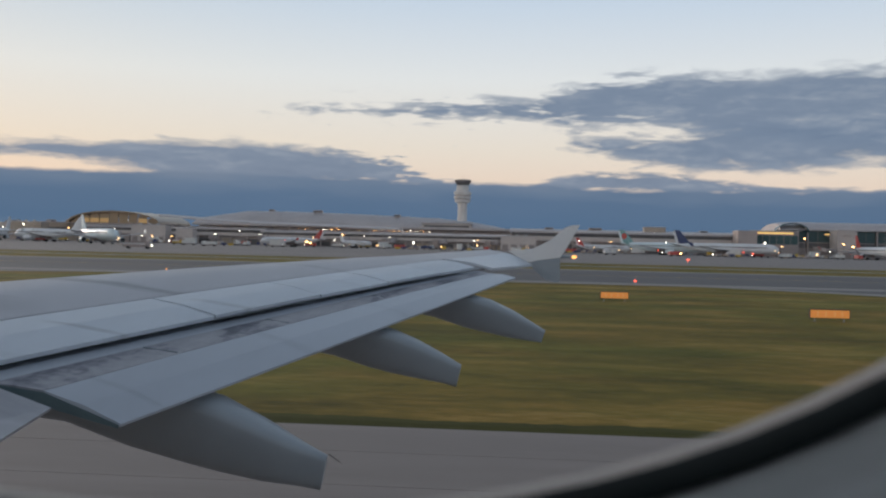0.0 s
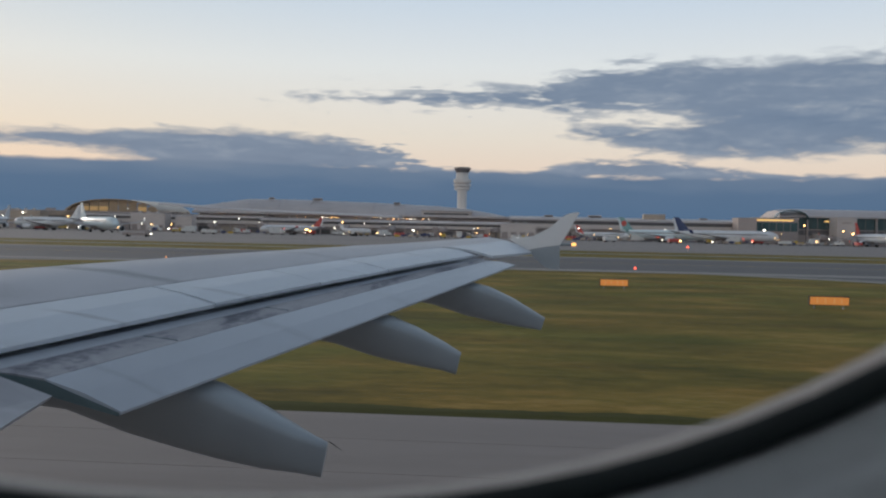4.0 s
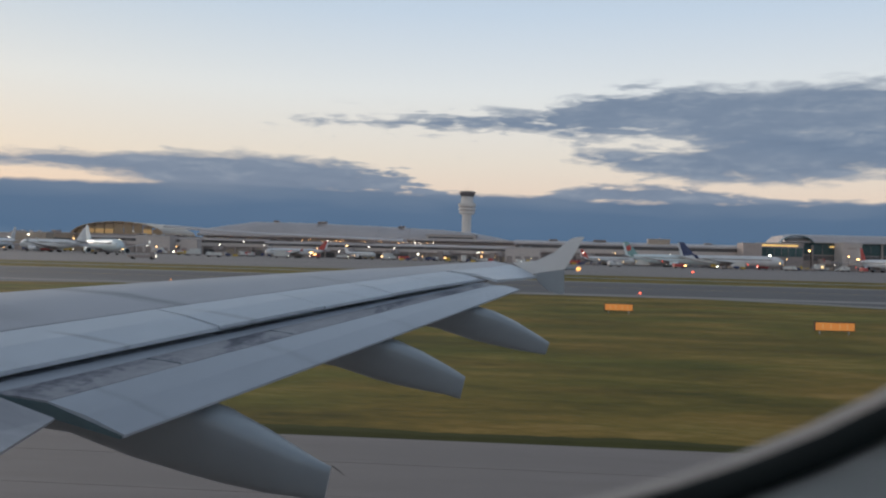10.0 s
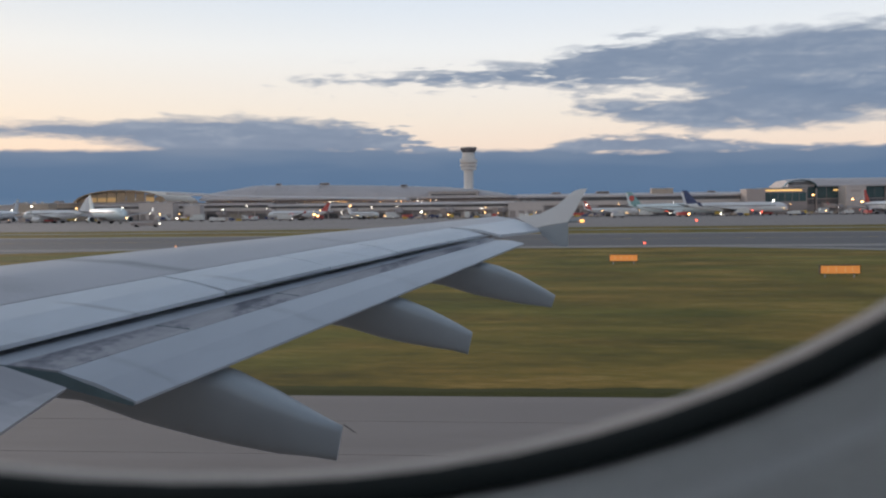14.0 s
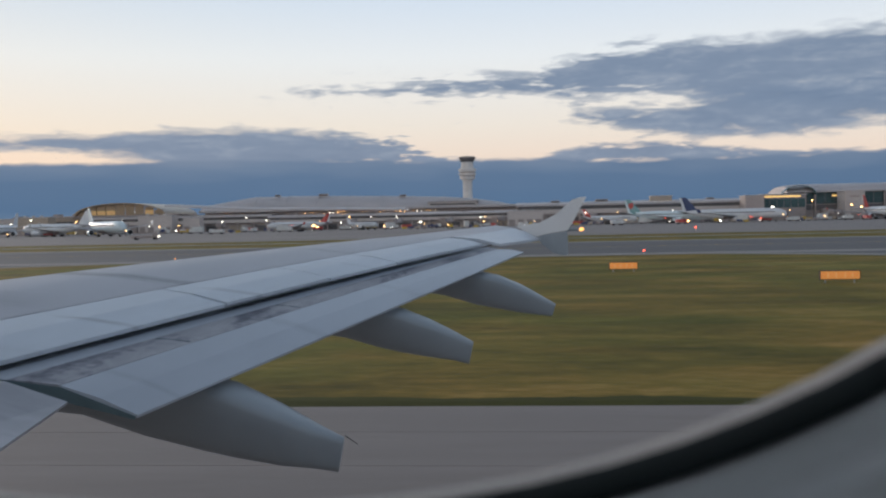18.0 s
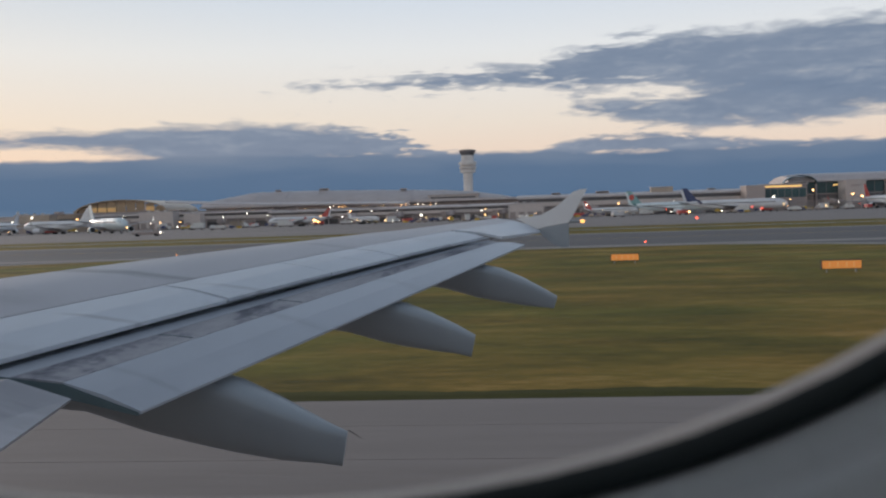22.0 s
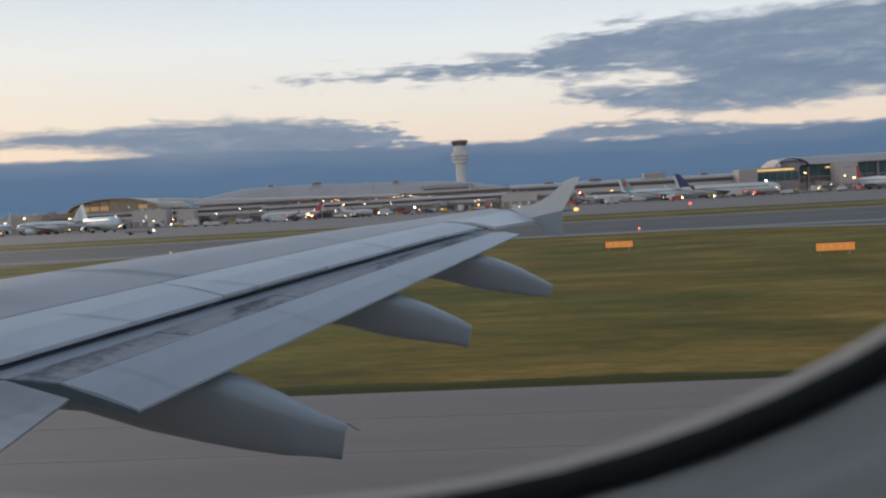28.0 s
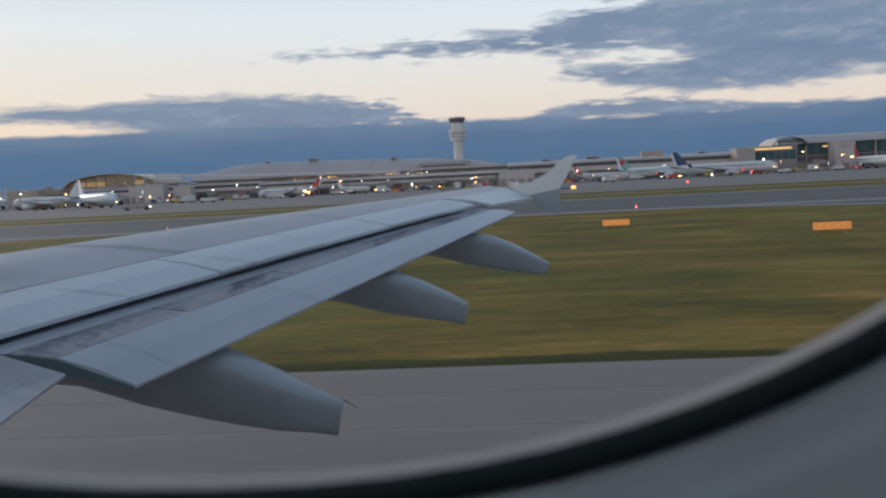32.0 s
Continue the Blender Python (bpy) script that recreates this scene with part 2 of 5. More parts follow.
# the last two, broad marks put shade near the wing root into the colour
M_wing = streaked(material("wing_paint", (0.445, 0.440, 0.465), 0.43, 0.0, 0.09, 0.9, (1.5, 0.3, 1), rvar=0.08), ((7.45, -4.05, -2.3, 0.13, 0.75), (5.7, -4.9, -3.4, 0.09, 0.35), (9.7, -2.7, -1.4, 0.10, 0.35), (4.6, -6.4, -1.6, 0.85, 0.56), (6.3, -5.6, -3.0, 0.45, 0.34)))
# the first, broad mark puts root shade into the colour; the rest are streaks
M_panel = streaked(material("wing_panel_paint", (0.525, 0.565, 0.615), 0.36, 0.0, 0.08, 1.2, (1.5, 0.4, 1), rvar=0.06), ((4.6, -4.2, -2.4, 0.80, 0.38), (6.05, -3.1, -2.2, 0.05, 0.5), (7.3, -2.6, -1.6, 0.06, 0.35), (9.0, -2.0, -1.2, 0.05, 0.3), (10.6, -1.5, -0.6, 0.05, 0.3)))
M_flap = streaked(material("flap_paint", (0.435, 0.467, 0.512), 0.32, 0.0, 0.07, 1.2, (1.5, 0.5, 1), rvar=0.06), ((5.3, -2.5, -1.6, 0.05, 0.2), (6.9, -2.1, -1.0, 0.10, 0.18), (8.6, -1.6, -0.6, 0.10, 0.2)))
M_fairing = material("fairing_paint", (0.325, 0.358, 0.380), 0.32, 0.0, 0.08, 1.5)
M_white = material("white_paint", (0.76, 0.77, 0.78), 0.35, 0.0, 0.05, 0.4)
M_dark = material("dark_cavity", (0.03, 0.033, 0.035), 0.7, 0.0, 0.2, 3.0)
# dark teal that holds the slot's shade in its colour; skin joints share it
M_slot = material("slot_shade_joint_paint", (0.10, 0.145, 0.155), 0.6, 0.0, 0.15, 3.0)
M_seal = material("black_rubber", (0.004, 0.011, 0.013), 0.6, 0.0, 0.2, 60.0)
M_metal = material("bare_metal", (0.42, 0.42, 0.43), 0.35, 0.9, 0.1, 4.0)
M_lining = material("cabin_lining", (0.405, 0.415, 0.425), 0.55, 0.0, 0.05, 30.0, fine=0.06)
# the brown tint puts the ground's reflection into the rim's colour
M_rim = material("pane_rim", (0.37, 0.325, 0.29), 0.45, 0.0, 0.10, 70.0)
M_concrete = material("runway_concrete", (0.290, 0.250, 0.226), 0.85, 0.0, 0.12, 0.5, (0.10, 1, 1), fine=0.2, spec=0.25)
M_apron = material("apron_concrete", (0.245, 0.216, 0.200), 0.85, 0.0, 0.14, 0.02, (0.3, 1, 1))
M_asphalt = material("taxiway_asphalt", (0.115, 0.112, 0.114), 0.85, 0.0, 0.22, 0.05, (0.12, 1, 1))
M_shoulder = material("taxiway_shoulder", (0.27, 0.255, 0.235), 0.9, 0.0, 0.12, 0.06, (0.2, 1, 1))
M_line = material("yellow_line_paint", (0.55, 0.33, 0.06), 0.7, 0.0, 0.2, 0.5)
M_joint = material("joint_sealant", (0.06, 0.06, 0.06), 0.9, 0.0, 0.2, 2.0)


def grass_material():
    m = bpy.data.materials.new("mown_grass")
    m.use_nodes = True
    t = m.node_tree
    k = Nodes(t)
    b = t.nodes["Principled BSDF"]
    geo = t.nodes.new("ShaderNodeNewGeometry")
    s = t.nodes.new("ShaderNodeSeparateXYZ")
    t.links.new(geo.outputs["Position"], s.inputs[0])
    # drills and mowing rows run along the runway
    rows = k.noise(k.vec(k.math("MULTIPLY", s.outputs[0], 0.022), k.math("MULTIPLY", s.outputs[1], 0.16)), 1.0, 4.0, 0.5)
    patch = k.noise(k.vec(k.math("MULTIPLY", s.outputs[0], 0.10), k.math("MULTIPLY", s.outputs[1], 0.17), 5.0), 1.0, 5.0, 0.6)
    mid = k.noise(k.vec(k.math("MULTIPLY", s.outputs[0], 0.07), k.math("MULTIPLY", s.outputs[1], 0.48), 8.0), 1.0, 5.0, 0.6)
    fleck = k.noise(k.vec(k.math("MULTIPLY", s.outputs[0], 0.8), k.math("MULTIPLY", s.outputs[1], 2.2), 2.0), 1.0, 6.0, 0.72)
    v = k.math("ADD", k.math("MULTIPLY", rows, 0.13), k.math("ADD", k.math("MULTIPLY_ADD", mid, 0.16, k.math("MULTIPLY", patch, 0.39)), k.math("MULTIPLY", fleck, 0.32)))
    col = k.ramp(v, [(0.37, (0.068, 0.068, 0.014)), (0.45, (0.140, 0.114, 0.020)), (0.53, (0.245, 0.176, 0.034)), (0.63, (0.44, 0.30, 0.092))])
    lush = k.noise(k.vec(k.math("MULTIPLY", s.outputs[0], 0.05), k.math("MULTIPLY", s.outputs[1], 0.09), 13.0), 1.0, 4.0, 0.6)
    col = k.mix(1.0, col, k.ramp(lush, [(0.40, (0.78, 0.93, 0.82)), (0.60, (1.12, 1.0, 1.0))]), "MULTIPLY")
    t.links.new(col, b.inputs["Base Color"])
    b.inputs["Roughness"].default_value = 0.9
    b.inputs["Specular IOR Level"].default_value = 0.15
    bp = t.nodes.new("ShaderNodeBump")
    bp.inputs["Strength"].default_value, bp.inputs["Distance"].default_value = 0.4, 0.1
    t.links.new(fleck, bp.inputs["Height"])
    t.links.new(bp.outputs[0], b.inputs["Normal"])
    return m


M_grass = grass_material()
M_far = material("far_land", (0.055, 0.065, 0.055), 0.95, 0.0, 0.3, 0.01)


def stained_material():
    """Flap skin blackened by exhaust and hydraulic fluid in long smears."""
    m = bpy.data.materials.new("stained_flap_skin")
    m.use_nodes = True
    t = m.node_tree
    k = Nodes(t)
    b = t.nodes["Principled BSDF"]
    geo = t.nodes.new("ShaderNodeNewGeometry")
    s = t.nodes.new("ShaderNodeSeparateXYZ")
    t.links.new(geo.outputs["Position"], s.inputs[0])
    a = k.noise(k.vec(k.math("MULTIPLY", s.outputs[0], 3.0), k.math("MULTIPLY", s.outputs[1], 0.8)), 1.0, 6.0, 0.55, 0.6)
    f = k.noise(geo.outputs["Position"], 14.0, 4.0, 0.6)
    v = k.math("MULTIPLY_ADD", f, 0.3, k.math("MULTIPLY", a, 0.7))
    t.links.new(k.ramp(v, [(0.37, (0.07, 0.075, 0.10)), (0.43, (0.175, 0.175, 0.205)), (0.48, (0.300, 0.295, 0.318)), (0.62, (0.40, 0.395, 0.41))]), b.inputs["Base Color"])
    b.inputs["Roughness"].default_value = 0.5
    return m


M_stain = stained_material()


def window_glass():
    m = bpy.data.materials.new("cabin_pane")
    m.use_nodes = True
    t = m.node_tree
    t.nodes.clear()
    a = t.nodes.new("ShaderNodeBsdfTransparent")
    a.inputs[0].default_value = (0.97, 0.985, 0.99, 1)
    g = t.nodes.new("ShaderNodeBsdfGlossy")
    g.inputs["Roughness"].default_value = 0.02
    mx = t.nodes.new("ShaderNodeMixShader")
    mx.inputs[0].default_value = 0.006
    o = t.nodes.new("ShaderNodeOutputMaterial")
    t.links.new(a.outputs[0], mx.inputs[1])
    t.links.new(g.outputs[0], mx.inputs[2])
    t.links.new(mx.outputs[0], o.inputs[0])
    return m


M_pane = window_glass()


def lamp_material(name, col, power):
    m = bpy.data.materials.new(name)
    m.use_nodes = True
    b = m.node_tree.nodes["Principled BSDF"]
    b.inputs["Base Color"].default_value = (*col, 1)
    b.inputs["Emission Color"].default_value = (*col, 1)
    b.inputs["Emission Strength"].default_value = power
    return m


L_warm = lamp_material("sodium_lamp", (1.0, 0.52, 0.18), 8.0)
L_white = lamp_material("white_lamp", (1.0, 0.90, 0.72), 7.0)
L_red = lamp_material("red_lamp", (1.0, 0.10, 0.05), 4.0)
L_hotel = lamp_material("sign_box_light", (0.95, 0.92, 0.85), 0.8)
L_bar = lamp_material("sign_bar_light", (0.95, 0.42, 0.14), 0.36)
L_edge = lamp_material("edge_lens", (1.0, 0.42, 0.16), 0.7)
L_sign = lamp_material("sign_face_light", (0.90, 0.33, 0.075), 0.30)
L_amber = lamp_material("lit_hall_glass", (1.0, 0.60, 0.20), 0.9)
L_gold = lamp_material("gold_hall_glass", (0.66, 0.40, 0.16), 0.22)

# ---------------------------------------------------------------- mesh helpers


def part(name, bm, mat, parent=None, label="", smooth=False):
    me = bpy.data.meshes.new(name)
    bmesh.ops.recalc_face_normals(bm, faces=bm.faces)
    bm.to_mesh(me)
    bm.free()
    if smooth:
        for p in me.polygons:
            p.use_smooth = True
        me.set_sharp_from_angle(angle=radians(35))
    me.materials.append(mat)
    ob = new(name, me)
    if parent:
        ob.parent = parent
    if label:
        ob["label"] = label
    return ob


def thing(name, at, label, category, group="", kind="", turn=0.0):
    e = new(name)
    e.matrix_basis = pose(*at, 0, 0, turn)
    return tagged(e, label, category, group, kind)


def box(bm, x0, x1, y0, y1, z0, z1):
    v = [bm.verts.new(p) for p in ((x0, y0, z0), (x1, y0, z0), (x1, y1, z0), (x0, y1, z0), (x0, y0, z1), (x1, y0, z1), (x1, y1, z1), (x0, y1, z1))]
    for f in ((0, 3, 2, 1), (4, 5, 6, 7), (0, 1, 5, 4), (1, 2, 6, 5), (2, 3, 7, 6), (3, 0, 4, 7)):
        bm.faces.new([v[i] for i in f])
    return v


def boxed(*a, bevel=0.0):
    bm = bmesh.new()
    box(bm, *a)
    if bevel:
        bmesh.ops.bevel(bm, geom=bm.edges[:], offset=bevel, segments=2, affect="EDGES")
    return bm


def loft(sections, cap=True, closed=True):
    """Skins rings of points, one after another."""
    bm = bmesh.new()
    rings = [[bm.verts.new(p) for p in s] for s in sections]
    n = len(rings[0])
    for a, b in zip(rings, rings[1:]):
        for i in range(n if closed else n - 1):
            j = (i + 1) % n
            bm.faces.new((a[i], a[j], b[j], b[i]))
    if cap:
        bm.faces.new(rings[0][::-1])
        bm.faces.new(rings[-1])
    return bm


def plate(grid, thick):
    """A skin over a grid of points, thick metres deep."""
    bm = bmesh.new()
    top = [[bm.verts.new(p) for p in r] for r in grid]
    low = [[bm.verts.new((p[0], p[1], p[2] - thick)) for p in r] for r in grid]
    R, C = len(grid), len(grid[0])
    for i in range(R - 1):
        for j in range(C - 1):
            bm.faces.new((top[i][j], top[i][j + 1], top[i + 1][j + 1], top[i + 1][j]))
            bm.faces.new((low[i][j], low[i + 1][j], low[i + 1][j + 1], low[i][j + 1]))
    rim = [(0, j) for j in range(C)] + [(i, C - 1) for i in range(1, R)] + [(R - 1, j) for j in range(C - 2, -1, -1)] + [(i, 0) for i in range(R - 2, 0, -1)]
    for (a, b), (c, d) in zip(rim, rim[1:] + rim[:1]):
        bm.faces.new((top[a][b], low[a][b], low[c][d], top[c][d]))
    return bm


def outline(pts, y0, y1):
    """A plate with the outline pts in x and z, between y0 and y1."""
    bm = bmesh.new()
    a = [bm.verts.new((x, y0, z)) for x, z in pts]
    b = [bm.verts.new((x, y1, z)) for x, z in pts]
    bm.faces.new(a)
    bm.faces.new(b[::-1])
    for i in range(len(pts)):
        j = (i + 1) % len(pts)
        bm.faces.new((a[i], b[i], b[j], a[j]))
    return bm


def ring(cx, cy, z, rx, ry=None, n=24):
    ry = ry or rx
    return [(cx + rx * math.cos(2 * math.pi * i / n), cy + ry * math.sin(2 * math.pi * i / n), z) for i in range(n)]


def ball(bm, x, y, z, r):
    bmesh.ops.create_icosphere(bm, subdivisions=2, radius=r, matrix=Matrix.Translation((x, y, z)))


def lerp(a, b, s):
    return tuple(p + (q - p) * s for p, q in zip(a, b))


# ---------------------------------------------------------------- ground


def strip(name, x0, x1, y0, y1, z, mat, label, category, nx=1):
    bm = bmesh.new()
    xs = [x0 + (x1 - x0) * i / nx for i in range(nx + 1)]
    rows = [[bm.verts.new((x, y, z)) for x in xs] for y in (y0, y1)]
    for i in range(nx):
        bm.faces.new((rows[0][i], rows[0][i + 1], rows[1][i + 1], rows[1][i]))
    return tagged(part(name, bm, mat), label, category, kind="structure")


strip("ground", -4600, 4600, -4600, 4600, -0.30, M_far, "dark flat land reaching to the horizon", "ground", 8)
strip("ground_infield", -3000, 3000, 24.9, 330, -0.06, M_grass, "mown olive and straw-coloured infield grass", "grass", 40)
strip("ground_runway_bed", -3000, 3000, -36, 25.05, -0.05, M_joint, "dark sealed bed under the runway slabs", "runway")
strip("road_taxiway", -3000, 3000, 131, 192, -0.02, M_asphalt, "dark grey asphalt parallel taxiway", "taxiway", 20)
strip("road_shoulder_near", -3000, 3000, 124, 131, -0.024, M_shoulder, "pale paved shoulder beside the taxiway", "shoulder")
strip("road_shoulder_far", -3000, 3000, 192, 198, -0.024, M_shoulder, "pale paved shoulder beyond the taxiway", "shoulder")
strip("road_service", -3000, 3000, 232, 239, -0.022, M_shoulder, "pale service road between grass strips", "road")
strip("pavement_apron", -3000, 3000, 270, 1050, -0.015, M_apron, "worn grey concrete aircraft apron", "apron", 20)
strip("trim_taxiway_line", -3000, 3000, 161, 161.5, -0.015, M_line, "faded yellow taxiway centre line", "line")


def exit_taxiway(xa, xb, xc, xd, mat, label):
    """A paved link from the runway edge (xa to xb) to the parallel taxiway (xc to xd), flared at both ends, with shoulders and a centre line."""
    def edge(a, c, out):
        pts = []
        for i in range(15):
            q = i / 14
            flare = 34.0 * (max(0.0, 1 - q / 0.32) ** 2 + max(0.0, 1 - (1 - q) / 0.32) ** 2)
            pts.append((a + (c - a) * q + out * flare, 25.1 + 106.0 * q))
        return pts

    def sheet(name, left, right, z, m, text, category):
        bm = bmesh.new()
        rows = [[bm.verts.new((x, y, z)) for x, y in side] for side in (left, right)]
        for k in range(len(left) - 1):
            bm.faces.new((rows[0][k], rows[1][k], rows[1][k + 1], rows[0][k + 1]))
        return tagged(part(name, bm, m), text, category, kind="structure")

    left, right = edge(xa, xc, -1), edge(xb, xd, 1)
    sheet("road_exit", left, right, -0.030, mat, label, "taxiway")
    for side, out in ((left, -1), (right, 1)):
        rim = [(x + out * 7.0, y) for x, y in side]
        a, b = (rim, side) if out < 0 else (side, rim)
        sheet("road_exit_shoulder", a, b, -0.034, M_shoulder, "pale paved shoulder along the taxiway exit", "shoulder")
    mid = [((p[0] + q[0]) / 2, p[1]) for p, q in zip(left, right)]
    sheet("trim_exit_line", [(x - 0.25, y) for x, y in mid], [(x + 0.25, y) for x, y in mid], -0.022, M_line, "yellow centre line of the taxiway exit", "line")


exit_taxiway(56, 84, 48, 92, M_asphalt, "dark asphalt link between runway and taxiway")
exit_taxiway(-180, -150, -110, -76, M_asphalt, "dark asphalt rapid exit slanting off the runway")
exit_taxiway(-650, -600, -640, -610, M_shoulder, "pale concrete link between runway and taxiway")
exit_taxiway(-880, -845, -830, -800, M_asphalt, "dark asphalt link between runway and taxiway")
exit_taxiway(-1135, -1100, -1110, -1080, M_asphalt, "dark asphalt link between runway and taxiway")
exit_taxiway(-1640, -1590, -1620, -1580, M_asphalt, "dark asphalt link near the runway's end")


def runway():
    base = thing("pavement_runway", (0, 0, -0.05), "pale concrete runway of long slabs with dark joints", "runway", kind="structure")
    bm = boxed(-15, 15, 0, 3.03, 0, 0.05)
    me = bpy.data.meshes.new("slab")
    bmesh.ops.recalc_face_normals(bm, faces=bm.faces)
    bm.to_mesh(me)
    bm.free()
    me.materials.append(M_concrete)
    for j in range(20):
        for i in range(-4, 5):
            s = new("slab", me)
            s.parent = base
            s.location = (i * 30.03 - 5, 25.0 - 3.06 * (j + 1), 0)
    rest = bmesh.new()
    for j in range(20):
        y = 25.0 - 3.06 * (j + 1)
        box(rest, -3000, -140.3, y, y + 3.03, 0, 0.05)
        box(rest, 130.3, 3000, y, y + 3.03, 0, 0.05)
    part("slab_rest", rest, M_concrete, base)


runway()


def guidance_sign(x, y, width, turn=0.0):
    s = thing("guidance_sign", (x, y, -0.06), "lit orange airfield guidance sign on short legs in the grass", "sign", "airfield signs", turn=turn)
    h = 0.62
    part("housing", boxed(-width / 2, width / 2, -0.10, 0.16, 0.22, 0.22 + h, bevel=0.02), M_dark, s)
    part("face", boxed(-width / 2 + 0.05, width / 2 - 0.05, -0.125, -0.101, 0.27, 0.17 + h), L_sign, s, "glowing orange face")
    for i, bx in enumerate((-0.3, -0.1, 0.12, 0.3)):
        part("marking", boxed(bx * width - 0.045, bx * width + 0.045, -0.135, -0.126, 0.36, 0.08 + h), L_bar, s, "worn paler bar")
    for k in (-1, 1):
        part("leg", boxed(k * width * 0.36 - 0.04, k * width * 0.36 + 0.04, 0, 0.08, 0, 0.23), M_metal, s)
    return s


guidance_sign(7.1, 87.0, 2.4)
guidance_sign(19.7, 69.0, 2.6)


def edge_light(x, y, lens, label):
    s = thing("edge_light", (x, y, -0.06), label, "airfield light", "taxiway edge lights")
    part("stem", loft([ring(0, 0, z, r, n=10) for z, r in ((0, 0.09), (0.05, 0.09), (0.06, 0.04), (0.34, 0.04))]), M_metal, s)
    part("lens", loft([ring(0, 0, z, r, n=12) for z, r in ((0.34, 0.10), (0.42, 0.13), (0.52, 0.09), (0.56, 0.03))]), lens, s)
    return s


for i in range(-4, 5):
    edge_light(13 + i * 60, 128, L_red if i == 0 else L_edge, "small low taxiway edge light with a glowing lens")

# ---------------------------------------------------------------- own aircraft: wing


def wing_point(y, chord):
    """Upper skin: chord line 0 leading edge, 1 crest, 2 spoiler hinge, 3 spoiler lip."""
    ins = ((-6.30, 3.86), (-4.80, 4.135), (-3.60, 3.995), (-2.86, 3.907))[chord]
    out = ((-2.35, 4.28), (-1.60, 4.430), (-1.05, 4.405), (-0.56, 4.341))[chord]
    s = (y - 4.95) / 6.7
    bow = 0.022 * max(0.0, 4 * s * (1 - s))
    return (ins[0] + (out[0] - ins[0]) * s, y, ins[1] + (out[1] - ins[1]) * s + bow)


own = thing("airliner", (0, 0, 0), "white airliner on the runway, grey wing with lowered flaps", "airliner")
YS = [0.14, 2.0, 3.4, 4.95, 6.2, 7.5, 8.8, 10.2, 11.65]
TIP = {0: (-0.95, 15.0, 4.40), 1: (-0.62, 15.0, 4.515), 2: (-0.36, 15.0, 4.47), 3: (-0.16, 15.0, 4.36)}


def fwd_section(y):
    le, cr, hg = (wing_point(y, k) for k in (0, 1, 2))
    return [hg, lerp(hg, cr, 0.5)[:2] + (lerp(hg, cr, 0.5)[2] + 0.018,), cr, lerp(cr, le, 0.5)[:2] + (lerp(cr, le, 0.5)[2] + 0.05,), lerp(cr, le, 0.85)[:2] + (lerp(cr, le, 0.85)[2] + 0.045,), le,
            (le[0] + 0.25, y, le[2] - 0.12), (cr[0], y, cr[2] - 0.42), (hg[0], y, hg[2] - 0.32)]


def tip_section(s):
    """Between the outer end of the flap (0) and the tip (1)."""
    y = 11.65 + 3.35 * s
    a = [lerp(wing_point(11.65, k), TIP[k], s) for k in range(4)]
    le, cr, hg, te = a
    return [hg, lerp(hg, cr, 0.5), cr, lerp(cr, le, 0.5)[:2] + (lerp(cr, le, 0.5)[2] + 0.035 * (1 - 0.4 * s),), lerp(cr, le, 0.85)[:2] + (lerp(cr, le, 0.85)[2] + 0.03,), le,
            (le[0] + 0.15, y, le[2] - 0.08), (cr[0], y, cr[2] - 0.42 + 0.24 * s), (hg[0], y, hg[2] - 0.32 + 0.20 * s)]


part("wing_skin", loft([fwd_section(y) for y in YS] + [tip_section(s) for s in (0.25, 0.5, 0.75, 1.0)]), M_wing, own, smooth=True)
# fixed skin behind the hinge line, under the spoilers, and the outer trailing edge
# the spar's dark colour stands in for shade under the spoilers
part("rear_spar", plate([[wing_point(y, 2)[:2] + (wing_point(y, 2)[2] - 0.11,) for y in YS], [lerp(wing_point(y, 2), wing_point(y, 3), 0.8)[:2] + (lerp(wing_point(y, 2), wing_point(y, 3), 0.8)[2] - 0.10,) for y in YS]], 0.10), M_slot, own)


def spoiler(y0, y1, up):
    """A panel between two seams that run square to the hinge line; up: how proud its lip stands."""
    n = 4
    g = []
    for s, lift in ((0.03, 0.0), (0.5, 0.012 + 0.5 * up), (1.0, up)):
        row = []
        for i in range(n + 1):
            y = y0 + 0.012 + (y1 - y0 - 0.024) * i / n
            y += (1 - s) * 0.38 * (wing_point(y, 3)[0] - wing_point(y, 2)[0])
            p = lerp(wing_point(y, 2), wing_point(y, 3), s)
            row.append((p[0], y, p[2] + lift))
        g.append(row)
    return plate(g, 0.022)


SPOILERS = (0.6, 3.2, 6.92, 8.27, 9.43, 10.55, 11.48)
for (a, b), up in zip(zip(SPOILERS, SPOILERS[1:]), (0.0, 0.0, 0.006, 0.001, 0.006, 0.0)):
    part("spoiler", spoiler(a, b, up), M_panel, own, "flush spoiler panel with a dark gap round it")

# outer trailing edge and aileron
te0, te1 = (-0.45, 11.72, 4.318), (0.02, 15.0, 4.305)


def outer_rear(s0, s1, k0, k1):
    g = []
    for k in (k0, (k0 + k1) / 2, k1):
        r = []
        for s in (s0, (s0 + s1) / 2, s1):
            h = lerp(wing_point(11.72, 2), TIP[2], s)
            r.append(lerp(h, lerp(te0, te1, s), k)[:2] + (lerp(h, lerp(te0, te1, s), k)[2] + 0.02 * math.sin(math.pi * k),))
        g.append(r)
    return plate(g, 0.03)


part("aileron", outer_rear(0.02, 0.80, 0.06, 1.0), M_panel, own, "aileron at rest, flush with the wing")
part("tip_skin", outer_rear(0.805, 1.0, 0.0, 1.0), M_panel, own)
part("outer_hinge_strip", outer_rear(0.0, 0.80, 0.0, 0.055), M_wing, own)

